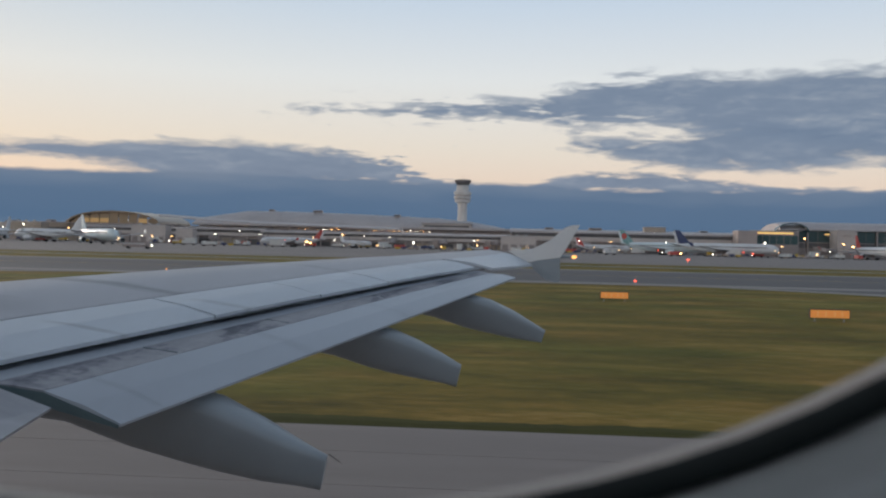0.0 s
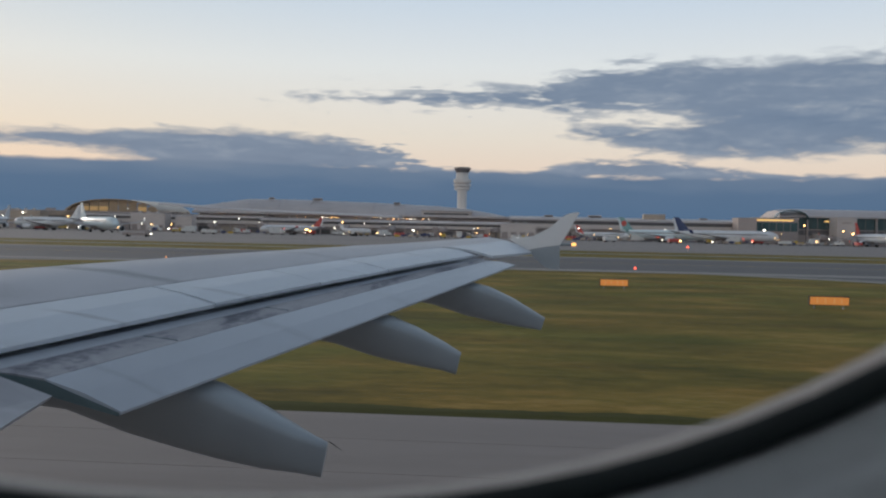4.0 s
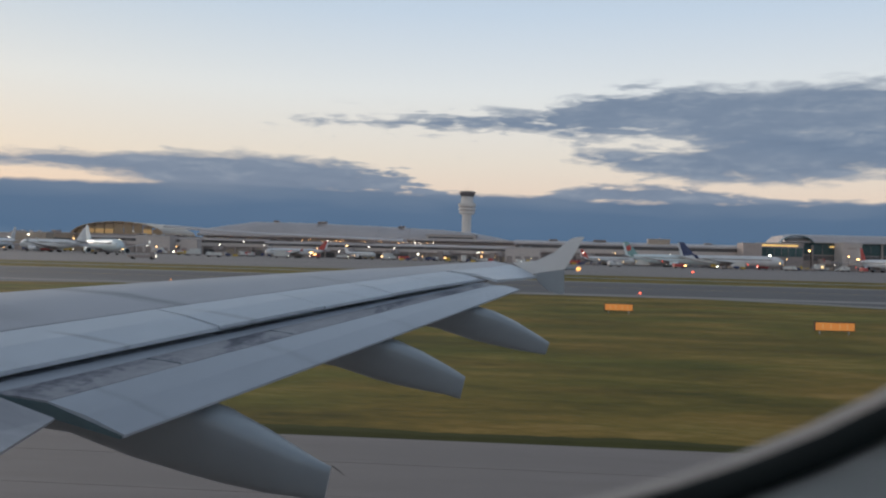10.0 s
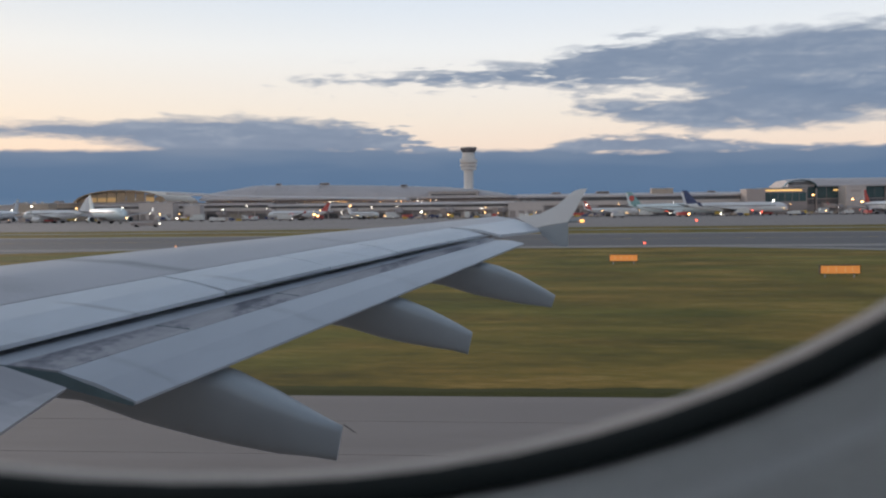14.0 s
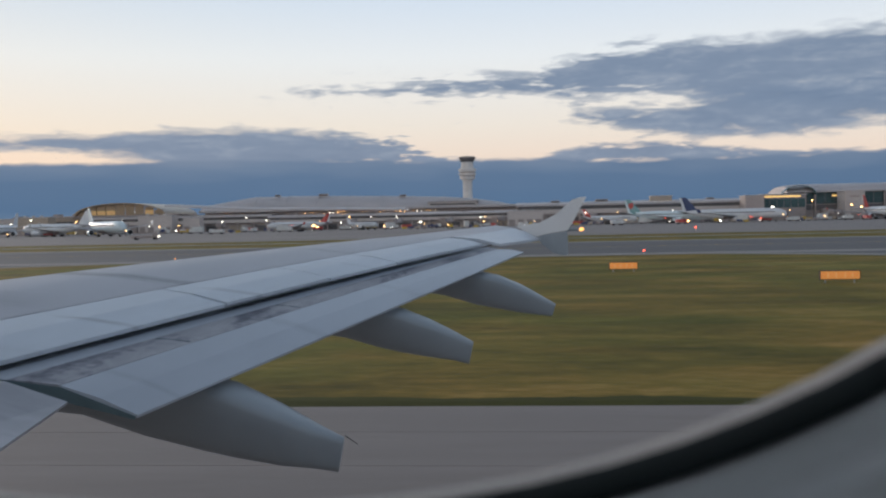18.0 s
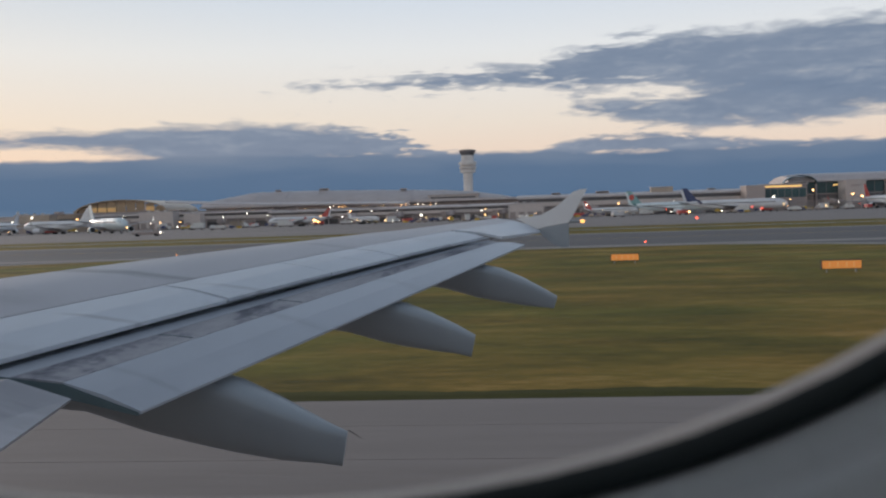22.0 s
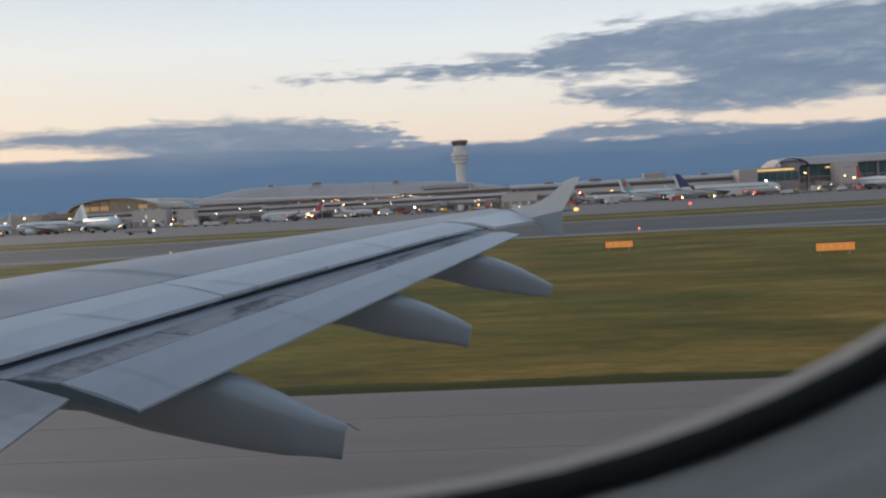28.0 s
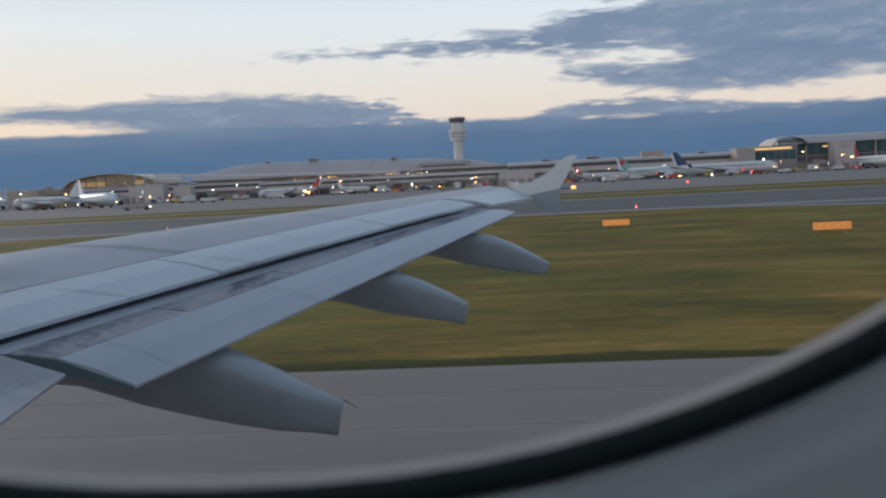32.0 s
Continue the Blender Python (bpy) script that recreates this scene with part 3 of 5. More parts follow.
# flaps: stained forward skin, clean rear skin, nose and end ribs
F_IN = {"nose": (-3.10, 3.84), "front": (-2.86, 3.850), "seam": (-2.44, 3.804), "edge": (-2.036, 3.651)}
F_OUT = {"nose": (-0.76, 4.27), "front": (-0.60, 4.290), "seam": (-0.49, 4.262), "edge": (-0.17, 4.220)}


def flap_line(k, y):
    s = (y - 4.95) / 6.7
    a, b = F_IN[k], F_OUT[k]
    bow = 0.012 * max(0.0, 4 * s * (1 - s)) if k != "edge" else 0.0
    return (a[0] + (b[0] - a[0]) * s, y, a[1] + (b[1] - a[1]) * s + bow)


FY = [4.95 + 6.7 * i / 8 for i in range(9)]
flap = part("outboard_flap", loft([[flap_line("seam", y), lerp(flap_line("seam", y), flap_line("edge", y), 0.5)[:2] + (lerp(flap_line("seam", y), flap_line("edge", y), 0.5)[2] + 0.014,),
                                    flap_line("edge", y), (flap_line("edge", y)[0] - 0.004, y, flap_line("edge", y)[2] - 0.016),
                                    (flap_line("seam", y)[0], y, flap_line("seam", y)[2] - 0.07)] for y in FY]), M_flap, own, "lowered outboard flap, pale grey")
part("leading_skin", plate([[flap_line("front", y) for y in FY], [lerp(flap_line("front", y), flap_line("seam", y), 0.32) for y in FY]], 0.05), M_flap, flap)
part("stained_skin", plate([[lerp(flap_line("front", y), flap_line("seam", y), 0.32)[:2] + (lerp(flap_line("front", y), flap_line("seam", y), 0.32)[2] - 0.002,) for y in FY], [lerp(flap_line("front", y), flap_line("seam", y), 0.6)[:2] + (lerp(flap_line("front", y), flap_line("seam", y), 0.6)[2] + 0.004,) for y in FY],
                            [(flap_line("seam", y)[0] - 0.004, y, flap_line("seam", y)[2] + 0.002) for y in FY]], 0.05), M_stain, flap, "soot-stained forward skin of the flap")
part("flap_nose", loft([[flap_line("nose", y), (flap_line("front", y)[0] - 0.006, y, flap_line("front", y)[2] - 0.006), (flap_line("front", y)[0] - 0.006, y, flap_line("front", y)[2] - 0.13), (flap_line("nose", y)[0] + 0.05, y, flap_line("nose", y)[2] - 0.09)] for y in FY]), M_panel, flap)
part("slot_lip", plate([[(wing_point(y, 3)[0] - 0.05, y, wing_point(y, 3)[2] - 0.024) for y in FY], [(wing_point(y, 3)[0] - 0.004, y, wing_point(y, 3)[2] - 0.024) for y in FY]], 0.004), M_panel, own, "shroud under the spoiler lip")
for y in (6.05, 7.35, 9.0, 10.4):
    a, b = lerp(flap_line("front", y), flap_line("seam", y), 0.36), flap_line("seam", y)
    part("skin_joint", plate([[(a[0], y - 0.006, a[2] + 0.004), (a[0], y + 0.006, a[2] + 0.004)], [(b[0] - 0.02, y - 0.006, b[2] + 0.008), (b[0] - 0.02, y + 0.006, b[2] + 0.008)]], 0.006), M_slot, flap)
part("inboard_flap", loft([[(-2.60 - 0.03 * (4.7 - y), y, 3.868 - 0.075 * (4.7 - y)), (-2.28 + 0.11 * (4.7 - y), y, 3.764 - 0.066 * (4.7 - y)), (-2.285 + 0.11 * (4.7 - y), y, 3.749 - 0.066 * (4.7 - y)),
                                   (-2.62, y, 3.80 - 0.075 * (4.7 - y)), (-3.1, y, 3.83 - 0.075 * (4.7 - y))] for y in (0.3, 1.5, 3.0, 4.7)]), M_wing, own, "lowered inboard flap, pale grey, darker at its outer end")
# both ribs have the shade of the flap gap put into their colour
part("end_rib", outline([(-2.90, 3.855), (-2.44, 3.796), (-2.045, 3.645), (-2.05, 3.628), (-2.44, 3.725), (-2.90, 3.765)], 4.942, 4.949), M_slot, own, "end rib of the flap, shade put into its dark colour")
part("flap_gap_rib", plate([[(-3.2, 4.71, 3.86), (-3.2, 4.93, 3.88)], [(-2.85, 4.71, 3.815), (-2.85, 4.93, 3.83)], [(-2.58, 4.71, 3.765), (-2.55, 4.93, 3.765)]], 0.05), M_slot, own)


def fairing(yc, hw, stations, aft, k=1.03):
    """A flap track fairing: stations of x, top, bottom, half width."""
    secs = []
    x_first, x_last = stations[0][0], stations[-1][0]
    for x, zt, zb, h in stations:
        run = (x - x_first) / (x_last - x_first)
        x, zt, zb = x * k + aft * run, 4.6 + (zt - 4.6) * k, 4.6 + (zb - 4.6) * k - 0.3 * aft * run
        hh = hw * h
        m = zt - zb
        pts = [(-0.68, 0.36), (-0.88, 0.58), (-0.99, 0.78), (-0.97, 0.85), (-0.86, 0.92), (-0.50, 0.975), (0, 1.0), (0.52, 0.96), (0.85, 0.86), (0.98, 0.70), (0.88, 0.48), (0.60, 0.20), (0.30, 0.04), (0, 0.0), (-0.24, 0.04), (-0.48, 0.17)]
        rake = 0.40 * max(0.0, 0.2 - h)
        secs.append([(x - rake * (1 - v), yc + u * hh, zb + v * m) for u, v in pts])
    f = part("flap_track_fairing", loft(secs), M_fairing, own, "smooth grey canoe-shaped flap track fairing", smooth=True)
    return f


f1 = fairing(5.90, 0.21, ((-3.9, 3.72, 3.66, 0.1), (-3.2, 3.76, 3.59, 0.7), (-2.62, 3.775, 3.53, 0.95), (-2.26, 3.785, 3.405, 1.0), (-1.94, 3.765, 3.325, 0.98), (-1.75, 3.712, 3.284, 0.94), (-1.50, 3.590, 3.240, 0.78), (-1.30, 3.480, 3.224, 0.52), (-1.13, 3.397, 3.205, 0.10)), 0.024, 1.053)
fairing(8.37, 0.22, ((-2.8, 3.92, 3.86, 0.1), (-2.2, 3.94, 3.79, 0.7), (-1.56, 3.97, 3.685, 0.95), (-1.29, 3.955, 3.605, 1.0), (-1.10, 3.910, 3.562, 0.94), (-0.90, 3.828, 3.528, 0.76), (-0.70, 3.724, 3.498, 0.46), (-0.555, 3.638, 3.470, 0.10)), 0.028, 1.046)
fairing(10.46, 0.19, ((-2.0, 4.06, 4.02, 0.1), (-1.5, 4.10, 3.96, 0.7), (-0.96, 4.13, 3.865, 0.95), (-0.65, 4.11, 3.77, 1.0), (-0.42, 4.05, 3.725, 0.92), (-0.21, 3.955, 3.685, 0.74), (-0.03, 3.850, 3.662, 0.46), (0.12, 3.758, 3.648, 0.10)), 0.038, 1.041)
part("static_wick", loft([[(-1.130 + dx, 5.90 + r * math.cos(a), z - 0.060 + r * math.sin(a)) for a in (0, 2.1, 4.2)] for dx, z, r in ((-0.03, 3.40, 0.0045), (0.045, 3.35, 0.002))]), M_dark, f1, "thin dark static wick")

# wing tip fence
# how light falls is put into the colours: upper blade paler, lower one darker
M_fence = material("lit_fence_paint", (0.72, 0.71, 0.70), 0.4, 0.0, 0.06, 2.0)
fence = part("wingtip_fence", outline([(-0.34, 4.50), (0.02, 4.54), (0.26, 4.66), (0.50, 4.865), (0.60, 4.90), (0.71, 4.905), (0.66, 4.82), (0.53, 4.58), (0.43, 4.42), (0.10, 4.37), (-0.05, 4.33)], 15.08, 15.14), M_fence, own, "wingtip fence, upper blade paler for the light it catches")
part("lower_blade", outline([(-0.04, 4.33), (0.10, 4.366), (0.425, 4.415), (0.43, 4.07), (0.40, 4.055), (0.30, 4.06), (0.20, 4.10), (0.06, 4.22)], 15.085, 15.135), M_fairing, fence, "grey lower blade of the fence, darker as it faces away")
nav = bmesh.new()
bmesh.ops.create_icosphere(nav, subdivisions=2, radius=0.033, matrix=Matrix.Translation((0.63, 15.12, 4.43)) @ Matrix.Diagonal((1.3, 0.8, 0.8, 1)))
part("position_lamp", nav, lamp_material("position_lamp_glow", (1.0, 0.46, 0.12), 1.9), fence, "glowing warm position lamp")
part("lamp_stalk", loft([[(x, 15.12 + r * math.cos(a), 4.43 + r * math.sin(a)) for a in (0, 1.57, 3.14, 4.71)] for x, r in ((0.38, 0.03), (0.60, 0.02))]), M_fairing, fence)

# ---------------------------------------------------------------- own aircraft: fuselage side, window and cabin
FUS_Y, FUS_Z, FUS_R = -1.965, 4.35, 2.10
WX, WZ = -0.0356, 4.6797


def hull_arc(x, a0, a1, r, n=24):
    return [(x, FUS_Y + r * math.cos(radians(a0 + (a1 - a0) * i / n)), FUS_Z + r * math.sin(radians(a0 + (a1 - a0) * i / n))) for i in range(n + 1)]


def hull_skin(x0, x1, a0, a1):
    return loft([hull_arc(x0, a0, a1, FUS_R) + hull_arc(x0, a1, a0, FUS_R - 0.03), hull_arc(x1, a0, a1, FUS_R) + hull_arc(x1, a1, a0, FUS_R - 0.03)])


part("fuselage_crown", hull_skin(-1.42, 1.42, 15, 165), M_white, own, smooth=True)
part("fuselage_belly", hull_skin(-1.42, 1.42, -176, -4), M_white, own, smooth=True)
for nm, xs in (("forward_fuselage", ((-1.42, 1), (-14, 1), (-18, 0.9), (-20, 0.6), (-21, 0.2))), ("aft_fuselage", ((1.42, 1), (4, 1), (10, 0.75), (15, 0.3), (16, 0.1)))):
    part(nm, loft([[(x, FUS_Y + FUS_R * k * math.cos(2 * math.pi * i / 40), FUS_Z + (1 - k) * (0.8 if x > 0 else -0.4) + FUS_R * k * math.sin(2 * math.pi * i / 40)) for i in range(40)] for x, k in xs]), M_white, own, smooth=True)
for yy in (FUS_Y - 3.8, FUS_Y + 3.8):
    part("gear_leg", boxed(-2.2, -1.9, yy - 0.15, yy + 0.15, 0.5, 3.4), M_metal, own)
    for k in (-0.48, 0.48):
        part("wheel", loft([[(-2.05 + 0.58 * math.cos(2 * math.pi * i / 18), yy + k + e, 0.58 + 0.58 * math.sin(2 * math.pi * i / 18)) for i in range(18)] for e in (-0.2, 0.2)]), M_dark, own)
part("nose_leg", boxed(-14.7, -14.5, FUS_Y - 0.1, FUS_Y + 0.1, 0.0, 2.2), M_metal, own)


def window_curve(grow, y, n=96):
    """The window's outline, grown outwards, at depth y."""
    pts = []
    for i in range(n):
        a = 2 * math.pi * i / n
        c, s = math.cos(a), math.sin(a)
        rx, rz = 0.118 + grow, (0.108 if s < 0 else 0.165) + grow
        e = 2 / 2.2
        pts.append((WX + rx * math.copysign(abs(c) ** e, c), y, WZ + rz * math.copysign(abs(s) ** e, s)))
    return pts


def band(*rows):
    return loft([window_curve(g, y) for g, y in rows], cap=False)


win = thing("window_1", (0, 0, 0), "oval cabin window with a black rubber seal", "window", kind="structure")
part("pane_rim", band((0.0012, 0.1036), (0.0001, 0.1029), (0.0, 0.1023), (0.0001, 0.1008), (0.0004, 0.0995)), M_rim, win, "pale bevelled rim of the pane", smooth=True)
part("rubber_seal", band((0.0004, 0.1005), (0.0004, 0.0994), (0.0012, 0.0987), (0.0028, 0.0984), (0.0033, 0.0989), (0.0036, 0.1005)), M_seal, win, "black rubber window seal", smooth=True)
part("pane", loft([window_curve(0.001, 0.1032), window_curve(0.001, 0.1047)]), M_pane, win, "clear cabin window pane").visible_shadow = False
part("reveal", band((0.0032, 0.0998), (0.0040, 0.0979), (0.0058, 0.0957), (0.0067, 0.0948), (0.0070, 0.0936), (0.0073, 0.0926), (0.0081, 0.0918), (0.0125, 0.0883), (0.026, 0.070), (0.038, 0.055), (0.052, 0.040), (0.060, 0.036)), M_lining, win, "moulded grey window surround", smooth=True)


def holed_wall(y, x0, x1, z0, z1, grow, name, mat, thick, label):
    """A flat wall panel round the window's opening."""
    n = 96
    inner = window_curve(grow, y, n)
    outer = []
    for p in inner:
        dx, dz = p[0] - WX, p[2] - WZ
        k = min(((x1 - WX) if dx > 0 else (x0 - WX)) / dx if abs(dx) > 1e-9 else 1e9, ((z1 - WZ) if dz > 0 else (z0 - WZ)) / dz if abs(dz) > 1e-9 else 1e9)
        outer.append((WX + dx * k, y, WZ + dz * k))
    back = lambda pts: [(p[0], y + thick, p[2]) for p in pts]
    bm = loft([inner, outer, back(outer), back(inner), inner], cap=False)
    bmesh.ops.remove_doubles(bm, verts=bm.verts, dist=1e-6)
    return tagged(part(name, bm, mat), label, "wall", kind="structure")


holed_wall(0.036, -1.4, 1.4, 3.9, 4.93, 0.059, "wall_cabin_side", M_lining, 0.012, "grey moulded cabin side lining")
holed_wall(0.112, -1.42, 1.42, 4.2, 4.9, 0.012, "wall_fuselage_skin", M_white, 0.008, "white painted fuselage skin round the window")


def cabin_shell(name, prof, mat, label, category):
    """A lining of constant section along the cabin."""
    pr = prof + [(y, z + (0.02 if z > 4.4 else -0.02)) for y, z in prof[::-1]]
    return tagged(part(name, loft([[(x, y, z) for y, z in pr] for x in (-1.4, 1.4)]), mat), label, category, kind="structure")


OVER = [(0.036, 4.932), (-0.28, 5.50), (-0.90, 5.75), (-3.03, 5.75), (-3.65, 5.50), (-3.95, 4.932)]
UNDER = [(0.036, 3.898), (-0.09, 3.42), (-3.84, 3.42), (-3.95, 3.898)]
cabin_shell("ceiling_cabin", OVER, M_lining, "pale cabin ceiling lining", "ceiling")
cabin_shell("floor_cabin", UNDER, M_dark, "dark carpeted cabin floor", "floor")
for nm, x in (("wall_cabin_fore", -1.42), ("wall_cabin_aft", 1.40)):
    tagged(part(nm, loft([[(x + e, y, z) for y, z in OVER + UNDER[::-1]] for e in (0, 0.018)]), M_lining), "plain cabin end wall", "wall", kind="structure")
far = thing("wall_cabin_far", (0, 0, 0), "far cabin side wall with window openings", "wall", kind="structure")
bm = bmesh.new()
box(bm, -1.4, 1.4, -3.96, -3.94, 3.90, 4.42)
box(bm, -1.4, 1.4, -3.96, -3.94, 4.80, 4.93)
for i in range(-2, 4):
    box(bm, i * 0.53 - 0.40, i * 0.53 - 0.12, -3.96, -3.94, 4.42, 4.80)
part("lining", bm, M_lining, far)
# added light source out of view, to brighten the lining round the window
fill_strip = thing("cabin_fill_strip", (0, 0, 5.47), "unseen cool light strip added to brighten the cabin lining", "ceiling light")
part("diffuser", boxed(-1.3, 1.3, -0.55, -0.35, 0.0, 0.03), lamp_material("cabin_fill_glow", (0.88, 0.95, 1.0), 1.7), fill_strip)
part("housing", boxed(-1.34, 1.34, -0.60, -0.30, 0.03, 0.06), M_lining, fill_strip)

# ---------------------------------------------------------------- airport: materials
M_tower = material("tower_concrete", (0.74, 0.69, 0.64), 0.8, 0.0, 0.08, 0.08)
M_roof = material("pale_metal_roof", (0.560, 0.515, 0.505), 0.55, 0.2, 0.08, 0.05)
M_clad = material("pale_cladding", (0.490, 0.410, 0.375), 0.7, 0.0, 0.10, 0.06)
M_cladw = material("white_cladding", (0.600, 0.530, 0.490), 0.65, 0.0, 0.08, 0.06)
M_beige = material("beige_cladding", (0.470, 0.385, 0.305), 0.75, 0.0, 0.12, 0.08)
M_brick = material("red_brick_cladding", (0.27, 0.12, 0.085), 0.8, 0.0, 0.12, 0.1)
M_glassd = material("dark_terminal_glass", (0.150, 0.140, 0.138), 0.15, 0.0, 0.25, 0.1, spec=0.6)
M_glassg = material("green_office_glass", (0.06, 0.11, 0.11), 0.2, 0.0, 0.25, 0.1, spec=0.6)
M_steel = material("grey_steel", (0.350, 0.302, 0.285), 0.5, 0.4, 0.12, 0.5)
M_hangar = material("hangar_cladding", (0.40, 0.41, 0.42), 0.6, 0.1, 0.06, 0.05, (1, 1, 0.1))
M_rubber = material("tyre_rubber", (0.02, 0.02, 0.02), 0.85, 0.0, 0.2, 2.0)
M_hull = material("white_aircraft_paint", (0.70, 0.71, 0.72), 0.35, 0.0, 0.05, 0.15)
M_hullblue = material("pale_teal_aircraft_paint", (0.68, 0.76, 0.775), 0.35, 0.0, 0.05, 0.15)
M_navy = material("navy_tail_paint", (0.03, 0.05, 0.14), 0.4, 0.0, 0.1, 0.2)
M_teal = material("teal_tail_paint", (0.22, 0.40, 0.40), 0.4, 0.0, 0.1, 0.2)
M_red = material("red_paint", (0.55, 0.09, 0.075), 0.4, 0.0, 0.1, 0.3)
M_black = material("black_tail_paint", (0.02, 0.02, 0.025), 0.4, 0.0, 0.1, 0.2)
M_yellow = material("yellow_vehicle_paint", (0.60, 0.40, 0.06), 0.5, 0.0, 0.1, 0.5)
M_truckw = material("white_vehicle_paint", (0.68, 0.67, 0.64), 0.45, 0.0, 0.1, 0.5)
M_tree = material("tree_leaves", (0.045, 0.060, 0.035), 0.9, 0.0, 0.35, 0.3)


def abeam(bearing, dist):
    """x at a sideways distance, for a bearing in degrees aft of abeam."""
    return dist * math.tan(radians(bearing))


def tube(name, p, q, r0, r1, mat, parent, n=10, label=""):
    p, q = Vector(p), Vector(q)
    d = (q - p).normalized()
    a = d.orthogonal().normalized()
    b = d.cross(a)
    secs = [[tuple(c + (a * math.cos(2 * math.pi * i / n) + b * math.sin(2 * math.pi * i / n)) * r) for i in range(n)] for c, r in ((p, r0), (q, r1))]
    return part(name, loft(secs), mat, parent, label, smooth=True)


# ---------------------------------------------------------------- control tower


def control_tower(x, y):
    t = thing("control_tower", (x, y, -0.015), "tall pale concrete control tower with a dark flared cab", "tower")
    part("shaft", loft([ring(0, 0, z, r, n=28) for z, r in ((0, 6.0), (12, 4.9), (30, 4.6), (42, 4.6), (44.5, 5.0))]), M_tower, t, smooth=True)
    for z0, z1, r in ((44.3, 47.6, 7.6), (48.0, 50.6, 8.5), (51.4, 55.2, 8.6)):
        part("gallery", loft([ring(0, 0, z, q, n=28) for z, q in ((z0, r - 1.6), (z0 + 0.7, r), (z1 - 0.4, r), (z1, r - 0.8))]), M_tower, t, smooth=True)
    for z0, z1 in ((47.5, 48.1), (50.5, 51.5)):
        part("window_band", loft([ring(0, 0, z, 7.2, n=28) for z in (z0, z1)]), M_clad, t, "recessed ring between the galleries")
    part("neck", loft([ring(0, 0, z, q, n=28) for z, q in ((55.1, 6.9), (56.4, 6.2), (60.2, 5.9), (61.6, 5.9))]), M_tower, t, smooth=True)
    cab = part("cab", loft([ring(0, 0, z, q, n=16) for z, q in ((61.5, 5.9), (65.4, 8.0))]), M_glassd, t, "dark sloping cab glazing")
    for i in range(16):
        a = 2 * math.pi * i / 16
        tube("mullion", (5.95 * math.cos(a), 5.95 * math.sin(a), 61.5), (8.05 * math.cos(a), 8.05 * math.sin(a), 65.4), 0.13, 0.13, M_steel, cab, 5)
    part("roof", loft([ring(0, 0, z, q, n=28) for z, q in ((65.4, 8.3), (66.6, 8.3), (67.0, 7.0), (67.2, 3.0))]), M_steel, t, "dark cab roof")
    tube("antenna", (1, 0, 67), (1, 0, 72), 0.12, 0.05, M_steel, t, 6)
    tube("antenna", (-2, 1, 67), (-2, 1, 70), 0.1, 0.05, M_steel, t, 6)


control_tower(-68.6, 1000)

# ---------------------------------------------------------------- terminal buildings


def pane_row(parent, x0, x1, y, z0, z1, step, mat, mullion=None):
    """Window panes side by side on a wall that faces the runway, each set in its own frame gap."""
    n = max(1, int(round((x1 - x0) / step)))
    w_ = (x1 - x0) / n
    bm = boxed(-w_ / 2 + 0.12, w_ / 2 - 0.12, -0.06, 0.04, z0, z1)
    me = bpy.data.meshes.new("pane")
    bmesh.ops.recalc_face_normals(bm, faces=bm.faces)
    bm.to_mesh(me)
    bm.free()
    me.materials.append(mat)
    for i in range(n):
        p = new("pane", me)
        p.parent = parent
        p.location = (x0 + w_ * (i + 0.5), y, 0)


def pier(x0, x1, y, depth, label, bays=True, tall=1.0):
    b = thing("terminal_pier", (0, 0, -0.015), label, "terminal", "terminal piers")
    b.scale = (1, 1, tall)
    part("ground_floor", boxed(x0 + 1, x1 - 1, y + 2.5, y + depth - 2, 0, 7.6), M_steel, b, "shaded ground floor")
    part("upper_wall", boxed(x0, x1, y, y + depth, 7.6, 10.6), M_cladw, b, "pale parapet band")
    part("glazing_core", boxed(x0 + 0.6, x1 - 0.6, y + 0.8, y + depth - 0.6, 10.6, 12.9), M_glassd, b)
    pane_row(b, x0 + 0.6, x1 - 0.6, y + 0.75, 10.7, 12.8, 6.0, M_glassd)
    part("roof", loft([[(x0 - 1, y - 1.2, 12.9), (x0 - 1, y - 1.2, 14.2), (x0 - 1, y + depth * 0.5, 15.8), (x0 - 1, y + depth + 1, 14.2), (x0 - 1, y + depth + 1, 12.9)],
                       [(x1 + 1, y - 1.2, 12.9), (x1 + 1, y - 1.2, 14.2), (x1 + 1, y + depth * 0.5, 15.8), (x1 + 1, y + depth + 1, 14.2), (x1 + 1, y + depth + 1, 12.9)]]), M_roof, b, "pale low-pitched metal roof")
    if bays:
        n = int((x1 - x0) / 16)
        for i in range(n):
            xa = x0 + (x1 - x0) * (i + 0.5) / n
            part("service_bay", boxed(xa - 5.0, xa + 5.0, y + 2.3, y + 2.6, 0.3, 5.2), M_glassd if i % 3 else M_beige, b)
        for i in range(int((x1 - x0) / 12)):
            xa = x0 + 6 + 12 * i
            part("column", boxed(xa - 0.35, xa + 0.35, y + 0.4, y + 1.1, 0, 7.6), M_clad, b)
    return b


pier(-14, 144, 700, 34, "long pale terminal pier with a dark window band")
pier(-190, -16, 706, 34, "long pale terminal pier with jet bridges along it", True, 0.70)
pier(-330, -192, 716, 30, "low pale terminal pier beside the gold-lit hall", True, 0.80)
pier(300, 520, 705, 34, "pale terminal pier with shaded ground floor")


